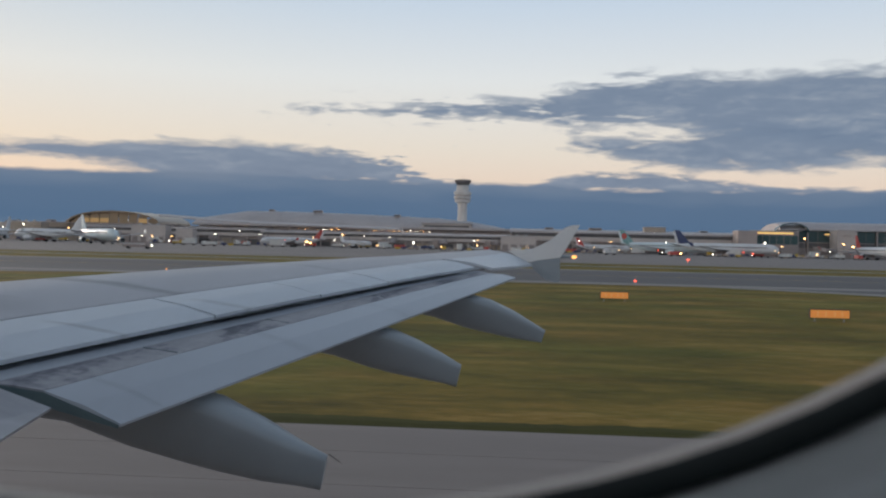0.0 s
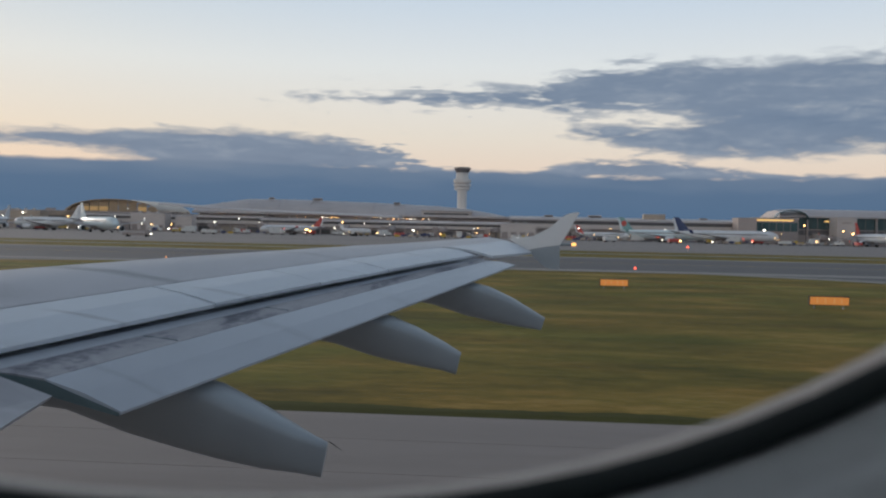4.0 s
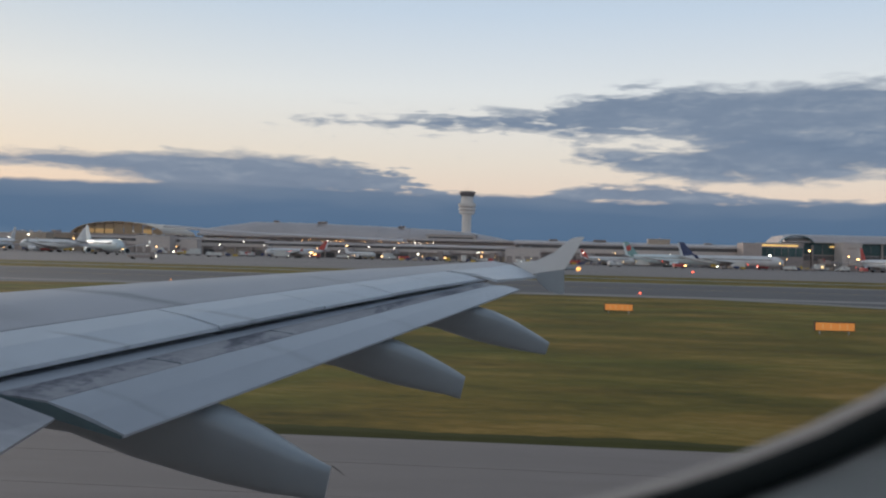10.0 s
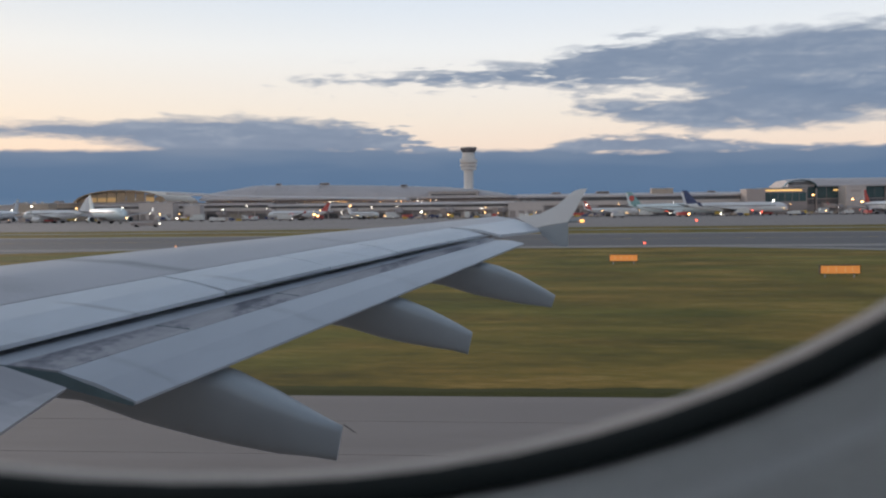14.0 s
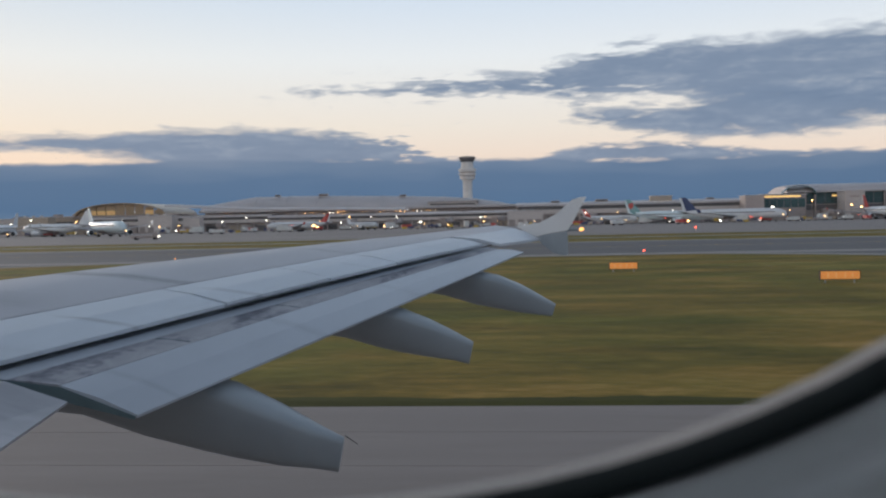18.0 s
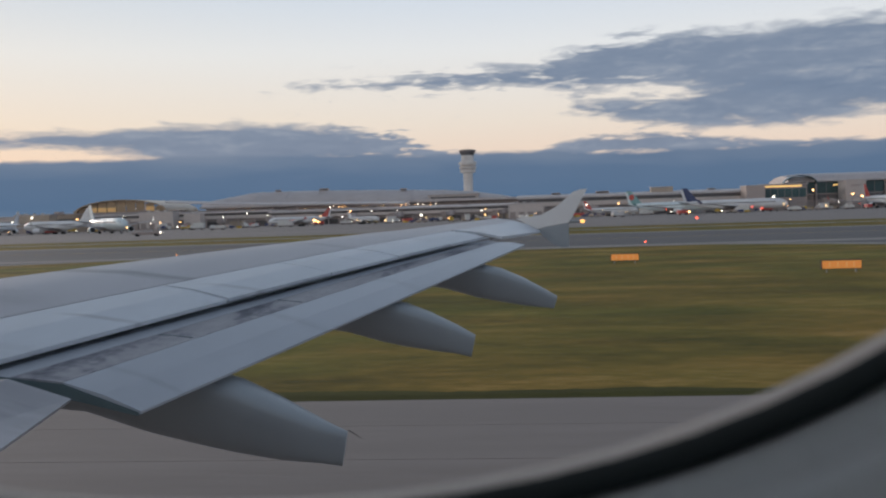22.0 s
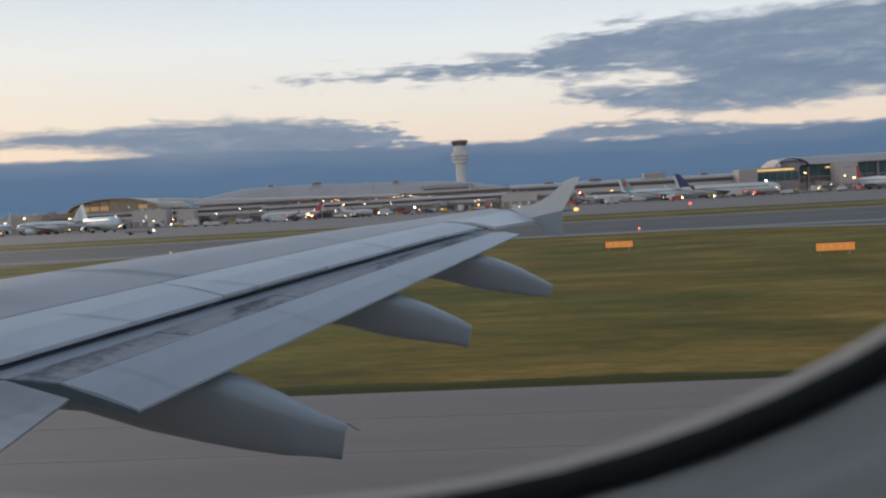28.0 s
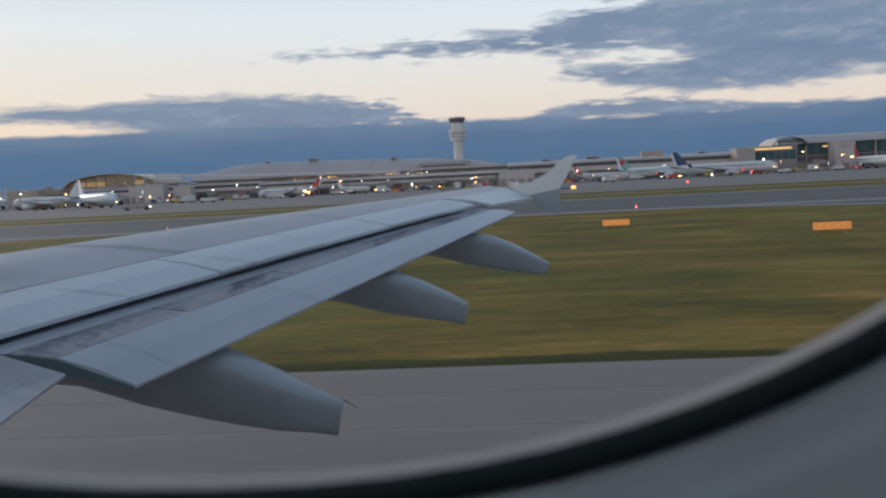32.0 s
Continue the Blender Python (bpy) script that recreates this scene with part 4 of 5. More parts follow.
def roof_unit(x, y, wid, z, h, label):
    b = thing("roof_plant_room", (x, y, z), label, "plant room")
    part("walls", boxed(-wid / 2, wid / 2, 0, 9, 0, h, bevel=0.15), M_beige, b)
    for k in (-0.3, 0.0, 0.3):
        part("lamp", boxed(k * wid - 0.35, k * wid + 0.35, -0.25, -0.02, 0.2, 0.8), L_white, b, "small bright wall lamp")
    part("coping", boxed(-wid / 2 - 0.3, wid / 2 + 0.3, -0.3, 9.3, h, h + 0.4), M_roof, b)


roof_unit(84, 706, 14.5, 14.0, 4.2, "beige rooftop plant room with three lamps")


for x, y, wid, z, h in ((-290, 724, 8, 12.4, 1.8), (-262, 724, 5, 12.4, 1.4), (-176, 716, 6, 10.8, 1.3), (-118, 716, 7, 10.8, 1.5), (-52, 716, 5, 10.8, 1.2), (12, 712, 6, 15.3, 1.5), (44, 712, 9, 15.3, 1.8), (118, 712, 5, 15.3, 1.3), (-205, 962, 9, 30.6, 2.2), (-128, 962, 6, 28.2, 2.0), (-250, 962, 5, 31.0, 1.8)):
    v = thing("roof_vent_unit", (x, y, z), "grey ventilation unit on the terminal roof", "roof unit", "roof units")
    part("casing", boxed(-wid / 2, wid / 2, 0, 4, 0, h, bevel=0.12), M_clad, v)
    for k in range(3):
        part("louvre", boxed(-wid * 0.42, wid * 0.42, -0.10, -0.01, h * (0.18 + 0.25 * k), h * (0.30 + 0.25 * k)), M_dark, v)


def lit_block():
    """The dark glazed block with a strip of orange-lit windows, and the bare wall beside it."""
    b = thing("terminal_block", (0, 0, -0.015), "dark glazed terminal block with an orange-lit clerestory", "terminal")
    part("walls", boxed(147, 176, 690, 720, 0, 16.9), M_steel, b)
    pane_row(b, 148, 175.5, 689.9, 8.5, 14.4, 4.5, M_glassg)
    part("lit_clerestory", boxed(149, 172.5, 689.75, 689.95, 15.3, 16.4), L_amber, b, "glowing orange window strip")
    part("roof", boxed(146.5, 176.5, 689, 721, 16.9, 17.5), M_roof, b)
    c = thing("stair_tower", (0, 0, -0.015), "plain pale concrete stair tower", "stair tower")
    part("walls", boxed(135, 147, 680, 700, 0, 16.6, bevel=0.15), M_clad, c)
    part("coping", boxed(134.7, 147.3, 679.7, 700.3, 16.6, 17.0), M_roof, c)


lit_block()


def arched_shell(x0, x1, y0, y1, zb, zt, n=18):
    """A vault along y from x0 to x1."""
    outer = [(x0 + (x1 - x0) * (0.5 - 0.5 * math.cos(math.pi * i / n)), zb + (zt - zb) * math.sin(math.pi * i / n)) for i in range(n + 1)]
    inner = [((x0 + x1) / 2 + (x - (x0 + x1) / 2) * 0.96, zb + (z - zb) * 0.93 - 0.2) for x, z in outer[::-1]]
    return outline(outer + inner, y0, y1)


def departure_hall():
    h = thing("departure_hall", (0, 0, -0.015), "large glazed departure hall under a pale curved roof", "terminal")
    part("walls", boxed(178, 330, 702, 760, 0, 18.5), M_steel, h)
    pane_row(h, 179, 329, 701.9, 10.5, 18.2, 6.2, M_glassg)
    pane_row(h, 179, 329, 701.9, 6.5, 9.8, 6.2, M_glassd)
    prof = [(0, 19.2), (2, 21.6), (8, 23.4), (20, 24.2), (38, 23.6), (58, 20.0)]
    secs = []
    for x, k in ((166, 0.80), (170, 0.93), (178, 1.0), (240, 1.0), (300, 0.93), (334, 0.80)):
        secs.append([(x, 698 + dy, 18.5 + (z - 18.5) * k) for dy, z in prof] + [(x, 756, 18.3), (x, 698, 18.3)])
    part("roof", loft(secs), M_roof, h, "pale curved metal roof", smooth=True)
    part("end_vault", arched_shell(162, 184, 694, 700, 17.0, 23.0), M_glassg, h, "dark rounded end of the roof")
    for i in range(10):
        part("fin_column", boxed(184 + i * 15, 184.9 + i * 15, 699.5, 701.5, 0, 18.4), M_clad, h)
    for x0, x1 in ((196, 204), (262, 276), (300, 322)):
        part("lit_window", boxed(x0, x1, 701.6, 701.83, 15.4, 16.4), L_amber, h, "warm lit strip of windows")
    e = thing("gate_house", (0, 0, -0.015), "white cube-shaped gate house in front of the hall", "gate house")
    part("walls", boxed(198, 210.5, 680, 698, 0, 18.0, bevel=0.2), M_cladw, e)
    part("panel", boxed(201, 207, 679.85, 679.98, 14.2, 15.4), M_clad, e)
    part("door", boxed(202, 207, 679.85, 679.98, 0, 4.0), M_steel, e)
    part("coping", boxed(197.7, 210.8, 679.7, 698.3, 18.0, 18.4), M_roof, e)


departure_hall()


def gold_hall():
    g = thing("arched_hall", (0, 0, -0.015), "arched hall with a gold-lit glazed end", "terminal")
    x0, x1 = abeam(-25.0, 735), abeam(-20.6, 735)
    part("base", boxed(x0 - 4, x1 + 4, 732, 800, 0, 13.6), M_beige, g)
    part("vault", arched_shell(x0 - 2, x1 + 2, 729, 800, 13.6, 22.8), M_gold, g, "bronze curved roof shell")
    n = 9
    for i in range(n):
        xa, xb = x0 + (x1 - x0) * i / n, x0 + (x1 - x0) * (i + 1) / n
        m = ((xa + xb) / 2 - (x0 + x1) / 2) / ((x1 - x0) / 2)
        top = 13.6 + 8.2 * math.sqrt(max(0.05, 1 - m * m))
        part("pane", boxed(xa + 0.25, xb - 0.25, 731.5, 731.8, 13.7, top), M_gold, g)
    for i in (1, 2, 3, 7):
        xa, xb = x0 + (x1 - x0) * i / n, x0 + (x1 - x0) * (i + 1) / n
        part("lit_pane", boxed(xa + 0.4, xb - 0.4, 731.30, 731.48, 14.0, 17.2), L_gold, g, "glowing lower pane")
    part("eave", boxed(x0 - 30, x1 + 20, 728, 731, 12.6, 13.6), M_steel, g, "dark eave")
    # long canopy that sweeps down from the hall
    c = thing("sweeping_canopy", (0, 0, -0.015), "long pale canopy sweeping down along the terminal", "canopy")
    pts = [(-272, 19.0), (-235, 16.6), (-200, 15.0), (-150, 14.0), (-95, 12.6)]
    part("roof", loft([[(x, 722, z), (x, 722, z + 0.9), (x, 731, z + 2.1), (x, 745, z + 2.2), (x, 745, z)] for x, z in pts]), M_roof, c, smooth=True)
    for i in range(12):
        x = -266 + i * 15
        part("column", boxed(x - 0.3, x + 0.3, 726, 726.6, 0, 13.0 if i > 6 else 14.5), M_steel, c)


M_gold = material("bronze_glass", (0.33, 0.235, 0.145), 0.3, 0.1, 0.2, 0.1)
gold_hall()


def main_terminal():
    """The large terminal behind the piers: a long vault, a lower block with a row of lamps."""
    m = thing("main_terminal", (0, 0, -0.015), "large terminal with a long pale barrel roof", "terminal")
    prof = [(0, 0.0), (3, 0.38), (10, 0.72), (22, 0.95), (36, 1.0), (52, 0.92), (70, 0.6), (80, 0.0)]
    stations = [(-322, 24.0), (-300, 27.5), (-277, 31.4), (-230, 31.6), (-160, 30.2), (-90, 27.8), (-60, 25.2), (-36, 21.5), (-20, 18.0)]
    part("roof", loft([[(x, 946 + dy, 17.0 + (zt - 17.0) * k) for dy, k in prof] for x, zt in stations]), M_roof, m, "long pale barrel roof", smooth=True)
    for x, zt in [(-300 + 30 * i, 0) for i in range(9)]:
        zt = float(np.interp(x, [s[0] for s in stations], [s[1] for s in stations]))
        part("roof_rib", loft([[(x + dx, 945.6 + dy, 17.2 + (zt + 0.35 - 17.2) * k) for dy, k in prof] for dx in (-0.6, 0.6)]), M_roof, m)
    part("wall", boxed(-318, -30, 950, 1020, 0, 17.2), M_clad, m)
    pane_row(m, -300, -40, 949.9, 12.4, 17.0, 6.5, M_glassd)
    lo = thing("terminal_wing", (0, 0, -0.015), "lower terminal wing with a row of warm lamps", "terminal")
    part("wall", boxed(-268, 2, 800, 850, 0, 11.2), M_clad, lo)
    part("recess", boxed(-266, 0, 801.5, 848, 11.2, 14.6), M_steel, lo, "dark recessed gallery")
    part("roof", boxed(-272, 6, 796, 854, 14.6, 16.4, bevel=0.3), M_roof, lo, "pale flat roof edge")
    for x in [-255 + 3.4 * i for i in range(52)]:
        if -150 < x < -141 or -206 < x < -190 or random.random() < 0.16:
            continue
        x += random.uniform(-0.7, 0.7)
        bm_ = bmesh.new()
        ball(bm_, x, 800.9, 13.0 + random.uniform(-0.15, 0.15), random.choice((0.14, 0.18, 0.24, 0.36)))
        part("lamp", bm_, random.choice((L_warm, L_warm, L_white)), lo)
    up = thing("rooftop_hall", (-86, 952, 17.0), "pale block on the terminal roof by the tower", "plant room")
    part("walls", boxed(-16, 30, -10, 12, 0, 5.2, bevel=0.3), M_cladw, up)
    part("roof", boxed(-17, 31, -11, 13, 5.2, 5.9), M_roof, up)
    part("window_band", boxed(-14, 28, -10.2, -10.02, 2.0, 3.6), M_glassd, up)


main_terminal()


def low_building(x, y, w_, d, h, mat, label, units=3):
    b = thing("airport_building", (x, y, -0.015), label, "building", "low airport buildings")
    part("walls", boxed(-w_ / 2, w_ / 2, 0, d, 0, h), mat, b)
    part("roof", boxed(-w_ / 2 - 0.6, w_ / 2 + 0.6, -0.6, d + 0.6, h, h + 0.8), M_roof, b)
    pane_row(b, -w_ / 2 + 1, w_ / 2 - 1, -0.05, h * 0.45, h * 0.75, 5.0, M_glassd)
    for i in range(units):
        part("roof_unit", boxed(-w_ / 2 + w_ * (i + 0.3) / units, -w_ / 2 + w_ * (i + 0.55) / units, d * 0.3, d * 0.6, h + 0.8, h + 2.6), M_steel, b)
    if mat is M_brick and w_ < 50:
        part("roof_sign", boxed(-5, 5, 1.0, 1.6, h + 1.2, h + 4.6, bevel=0.1), M_steel, b, "dark rooftop sign box")
        part("sign_face", boxed(-4, 4, 0.86, 0.98, h + 1.9, h + 3.9), L_hotel, b, "plain white lit sign face")
    return b


low_building(-352, 740, 46, 30, 13.0, M_beige, "low beige airport building with roof units")
low_building(-425, 745, 80, 30, 12.0, M_cladw, "low pale concourse building")
for x, h in ((-490, 20), (-540, 18.5)):
    low_building(x, 1200, 34, 30, h, M_brick, "square red brick airport hotel block", 1)
low_building(-610, 1180, 90, 40, 17, M_brick, "long red brick building with a flat roof", 2)


def cargo_shed(x0, x1, y, depth, h, mat, label, doors):
    b = thing("cargo_shed", (0, 0, -0.015), label, "shed", "cargo sheds")
    part("walls", boxed(x0, x1, y, y + depth, 0, h, bevel=0.12), mat, b)
    part("coping", boxed(x0 - 0.3, x1 + 0.3, y - 0.3, y + depth + 0.3, h, h + 0.45), M_roof, b)
    part("plinth", boxed(x0 + 0.1, x1 - 0.1, y - 0.12, y - 0.02, 0, 0.9), M_steel, b)
    for i in range(doors):
        xa = x0 + (x1 - x0) * (i + 0.5) / doors
        d = part("roller_door", boxed(xa - 1.9, xa + 1.9, y - 0.16, y - 0.02, 0.2, 4.2), M_steel, b)
        part("door_frame", boxed(xa - 2.2, xa + 2.2, y - 0.12, y - 0.015, 4.2, 4.6), M_clad, d)
    for i in range(max(1, doors - 1)):
        xa = x0 + (x1 - x0) * (i + 0.8) / doors
        part("vent", boxed(xa - 0.9, xa + 0.9, y + depth * 0.4, y + depth * 0.4 + 1.6, h + 0.45, h + 1.7), M_metal, b)
    return b


cargo_shed(-277, -252.5, 684, 12, 12.0, M_cladw, "cream gate building in front of the long canopy", 4)
cargo_shed(-246.5, -234.5, 688, 9, 10.0, M_cladw, "small cream gate building beside the pier", 2)
cargo_shed(-372, -347, 694, 12, 12.6, M_beige, "tan gate building with roller doors", 4)
cargo_shed(-20, 3, 668, 12, 9.5, M_cladw, "low white gate building on the apron", 4)


# ---------------------------------------------------------------- parked airliners


def airliner(x, y, turn, length, radius, hull, tail, label, motif=None, belly=None):
    """A parked twin-jet; the nose points along the local x axis."""
    a = thing("parked_airliner", (x, y, -0.015), label, "airliner", "parked airliners", turn=turn)
    L, R = length, radius
    zc = R + 2.0 if R > 2.3 else R + 1.7
    st = ((-0.50, 0.05, 0.62), (-0.47, 0.16, 0.58), (-0.40, 0.42, 0.42), (-0.30, 0.74, 0.20), (-0.20, 0.95, 0.04), (-0.12, 1, 0), (0.36, 1, 0), (0.42, 0.94, -0.03), (0.46, 0.78, -0.10), (0.485, 0.52, -0.20), (0.498, 0.20, -0.28), (0.50, 0.04, -0.30))
    n = 20
    secs = [[(k * L, R * r * math.cos(2 * math.pi * i / n), zc + R * up + R * r * math.sin(2 * math.pi * i / n)) for i in range(n)] for k, r, up in st]
    body = part("fuselage", loft(secs), hull, a, smooth=True)
    for s in (-1, 1):
        part("cabin_windows", boxed(-0.32 * L, 0.40 * L, s * R * 0.985 - 0.03, s * R * 0.985 + 0.03, zc + R * 0.20, zc + R * 0.34), M_glassd, body, "row of dark cabin windows")
        if motif:
            part("livery_mark", boxed(0.12 * L, 0.30 * L, s * R * 0.96 - 0.03, s * R * 1.0 + 0.04, zc - R * 0.05, zc + R * 0.12), motif, body, "coloured livery mark")
        # wing
        root, tip = 0.165 * L, 0.035 * L
        sp = 0.47 * L
        w_secs = []
        for f, c, xl in ((0.0, root, 0.10 * L), (0.35, root * 0.55, 0.10 * L - 0.30 * sp * 0.62), (1.0, tip, 0.10 * L - sp * 0.62)):
            yy, zz = s * (R * 0.6 + f * (sp - R * 0.6)), zc - R * 0.62 + f * sp * 0.10
            th = c * 0.055
            w_secs.append([(xl, yy, zz), (xl - c * 0.3, yy, zz + th), (xl - c, yy, zz), (xl - c * 0.35, yy, zz - th)])
        part("wing", loft(w_secs), M_wing, a)
        tip_pt = w_secs[-1]
        part("winglet", loft([[(p[0], p[1], p[2]) for p in tip_pt], [(p[0] - 0.02 * L, p[1] + s * 0.008 * L, p[2] + 0.03 * L) for p in tip_pt]]), tail, a)
        # engine
        ey, ez, er = s * sp * 0.34, zc - R * 0.95, R * 0.50
        ex = 0.115 * L
        eng = part("engine", loft([[(ex + k * R, ey + er * q * math.cos(2 * math.pi * i / 16), ez + er * q * math.sin(2 * math.pi * i / 16)) for i in range(16)] for k, q in ((-1.3, 0.55), (-0.6, 0.85), (0.4, 1.0), (0.8, 0.92))]), hull, a, smooth=True)
        part("intake", loft([[(ex + k * R, ey + er * 0.84 * math.cos(2 * math.pi * i / 16), ez + er * 0.84 * math.sin(2 * math.pi * i / 16)) for i in range(16)] for k in (0.70, 0.82)]), M_dark, eng)
        part("pylon", boxed(ex - R * 1.4, ex + R * 0.2, ey - 0.2, ey + 0.2, ez + er * 0.8, zc - R * 0.45), M_wing, a)
        # tailplane
        part("tailplane", loft([[(-0.415 * L, s * R * 0.2, zc + R * 0.45), (-0.44 * L, s * R * 0.2, zc + R * 0.53), (-0.495 * L, s * R * 0.2, zc + R * 0.45), (-0.44 * L, s * R * 0.2, zc + R * 0.37)],
                                [(-0.478 * L, s * 0.155 * L, zc + R * 0.75), (-0.488 * L, s * 0.155 * L, zc + R * 0.78), (-0.515 * L, s * 0.155 * L, zc + R * 0.75), (-0.488 * L, s * 0.155 * L, zc + R * 0.72)]]), M_wing, a)
        # main gear
        part("main_gear", boxed(-0.03 * L - 0.25, -0.03 * L + 0.25, s * R * 1.05 - 0.2, s * R * 1.05 + 0.2, 0.6, zc - R * 0.6), M_metal, a)
        for dx in (-0.75, 0.75):
            part("wheel", loft([[(-0.03 * L + dx + 0.62 * math.cos(2 * math.pi * i / 14), yy, 0.62 + 0.62 * math.sin(2 * math.pi * i / 14)) for i in range(14)] for yy in (s * R * 1.05 - 0.55, s * R * 1.05 + 0.55)]), M_rubber, a)
    # fin
    fz = zc + R * 0.72
    fh = 0.135 * L
    fin = part("fin", loft([[(-0.335 * L, -0.25, fz), (-0.40 * L, -0.45, fz), (-0.47 * L, -0.05, fz), (-0.47 * L, 0.05, fz), (-0.40 * L, 0.45, fz), (-0.335 * L, 0.25, fz)],
                            [(-0.452 * L, -0.10, fz + fh), (-0.475 * L, -0.16, fz + fh), (-0.508 * L, -0.03, fz + fh), (-0.508 * L, 0.03, fz + fh), (-0.475 * L, 0.16, fz + fh), (-0.452 * L, 0.10, fz + fh)]]), tail, a, "painted tail fin")
    if belly:
        bm_ = bmesh.new()
        for s in (-1, 1):
            bmesh.ops.create_icosphere(bm_, subdivisions=2, radius=1.0, matrix=Matrix.Translation((-0.445 * L, s * 0.32, fz + fh * 0.52)) @ Matrix.Diagonal((0.030 * L, 0.10, 0.030 * L, 1)))
        part("tail_mark", bm_, belly, fin, "plain coloured mark on the fin")
    part("belly_fairing", loft([[(k * L, R * w2 * math.cos(2 * math.pi * i / 14), zc - R * 0.62 + R * 0.52 * w2 * math.sin(2 * math.pi * i / 14)) for i in range(14)] for k, w2 in ((-0.13, 0.2), (-0.08, 0.85), (0.0, 1.02), (0.08, 0.9), (0.13, 0.2))]), M_steel, a, "grey belly fairing", smooth=True)
    part("rudder", loft([[(-0.452 * L, -0.30, fz + 0.2), (-0.482 * L, -0.06, fz + 0.2), (-0.482 * L, 0.06, fz + 0.2), (-0.452 * L, 0.30, fz + 0.2)], [(-0.497 * L, -0.12, fz + fh * 0.95), (-0.516 * L, -0.03, fz + fh * 0.95), (-0.516 * L, 0.03, fz + fh * 0.95), (-0.497 * L, 0.12, fz + fh * 0.95)]]), hull, fin, "paler rudder")
    part("nose_gear", boxed(0.40 * L - 0.15, 0.40 * L + 0.15, -0.15, 0.15, 0.45, zc - R * 0.7), M_metal, a)
    part("nose_wheel", loft([[(0.40 * L + 0.45 * math.cos(2 * math.pi * i / 12), yy, 0.45 + 0.45 * math.sin(2 * math.pi * i / 12)) for i in range(12)] for yy in (-0.4, 0.4)]), M_rubber, a)
    part("cockpit_glass", loft([[(0.462 * L, R * 0.70 * math.cos(t), zc + R * 0.12 + R * 0.40 * math.sin(t)) for t in (0.3, 0.8, 1.57, 2.34, 2.84)], [(0.476 * L, R * 0.60 * math.cos(t), zc + R * 0.02 + R * 0.36 * math.sin(t)) for t in (0.3, 0.8, 1.57, 2.34, 2.84)]]), M_glassd, a, "dark cockpit windows")
    return a


airliner(-225, 512, -50, 62, 3.0, M_hullblue, M_hullblue, "pale teal wide-body airliner parked at the gate")
airliner(-141, 590, 178, 38, 1.98, M_hull, M_red, "white airliner with a red tail, parked", M_red)
airliner(abeam(-9.9, 625), 625, -35, 27, 1.5, M_hull, M_hull, "small white regional jet on the apron")
airliner(abeam(7.4, 640), 640, -28, 62, 2.9, M_hullblue, M_teal, "pale teal airliner with a red tail mark", None, M_red)
airliner(abeam(10.6, 620), 622, -22, 62, 3.0, M_hull, M_navy, "white wide-body airliner with a navy blue tail", M_navy)
airliner(abeam(4.0, 650), 655, -20, 36, 1.9, M_hull, M_red, "white and red narrow-body airliner at a gate", M_red)
airliner(abeam(-26.2, 575), 575, 155, 58, 2.8, M_hull, M_hull, "white wide-body airliner at a gate")
airliner(208, 640, -86, 60, 2.9, M_hull, M_red, "white airliner with a red tail at a gate")
airliner(286, 640, 160, 64, 2.9, M_hull, M_black, "white wide-body airliner with a black tail")
airliner(345, 648, 172, 66, 3.0, M_hullblue, M_hullblue, "pale teal wide-body airliner with a red tail mark", None, M_red)
airliner(402, 668, 172, 40, 2.0, M_hull, M_red, "white airliner with a red tail on the apron", M_red)
airliner(-330, 600, -80, 60, 2.9, M_hull, M_hull, "white airliner parked nose-out on the apron")
airliner(-455, 600, 20, 64, 3.0, M_hull, M_navy, "white wide-body airliner with a blue tail")
airliner(-1480, 560, 172, 70, 3.1, M_hullblue, M_hullblue, "pale teal wide-body airliner by the hangar", None, M_red)
airliner(-1660, 330, 10, 70, 3.1, M_hullblue, M_teal, "pale teal wide-body airliner on the taxiway", M_red, M_red)


# ---------------------------------------------------------------- jet bridges, vehicles, lights


def jet_bridge(x, y, turn, length):
    j = thing("jet_bridge", (x, y, -0.015), "grey telescopic jet bridge on a wheeled column", "jet bridge", "jet bridges", turn=turn)
    part("rotunda", loft([ring(0, 0, z, 2.4, n=14) for z in (3.6, 7.4)]), M_clad, j)
    part("rotunda_column", loft([ring(0, 0, z, 0.8, n=10) for z in (0, 3.6)]), M_steel, j)
    part("tunnel", loft([[(1.5, -1.5, 4.2), (1.5, 1.5, 4.2), (1.5, 1.5, 7.0), (1.5, -1.5, 7.0)], [(length * 0.55, -1.5, 3.9), (length * 0.55, 1.5, 3.9), (length * 0.55, 1.5, 6.7), (length * 0.55, -1.5, 6.7)]]), M_cladw, j)
    part("inner_tunnel", loft([[(length * 0.53, -1.25, 4.1), (length * 0.53, 1.25, 4.1), (length * 0.53, 1.25, 6.5), (length * 0.53, -1.25, 6.5)], [(length, -1.25, 3.6), (length, 1.25, 3.6), (length, 1.25, 6.1), (length, -1.25, 6.1)]]), M_clad, j)
    part("cab", boxed(length, length + 3.2, -2.0, 2.0, 3.4, 6.4, bevel=0.2), M_steel, j)
    part("drive_column", boxed(length * 0.78 - 0.5, length * 0.78 + 0.5, -1.6, 1.6, 0.9, 4.0), M_steel, j)
    for s in (-1, 1):
        part("wheel", loft([[(length * 0.78 + 0.6 * math.cos(2 * math.pi * i / 12), yy, 0.6 + 0.6 * math.sin(2 * math.pi * i / 12)) for i in range(12)] for yy in (s * 1.3 - 0.3, s * 1.3 + 0.3)]), M_rubber, j)


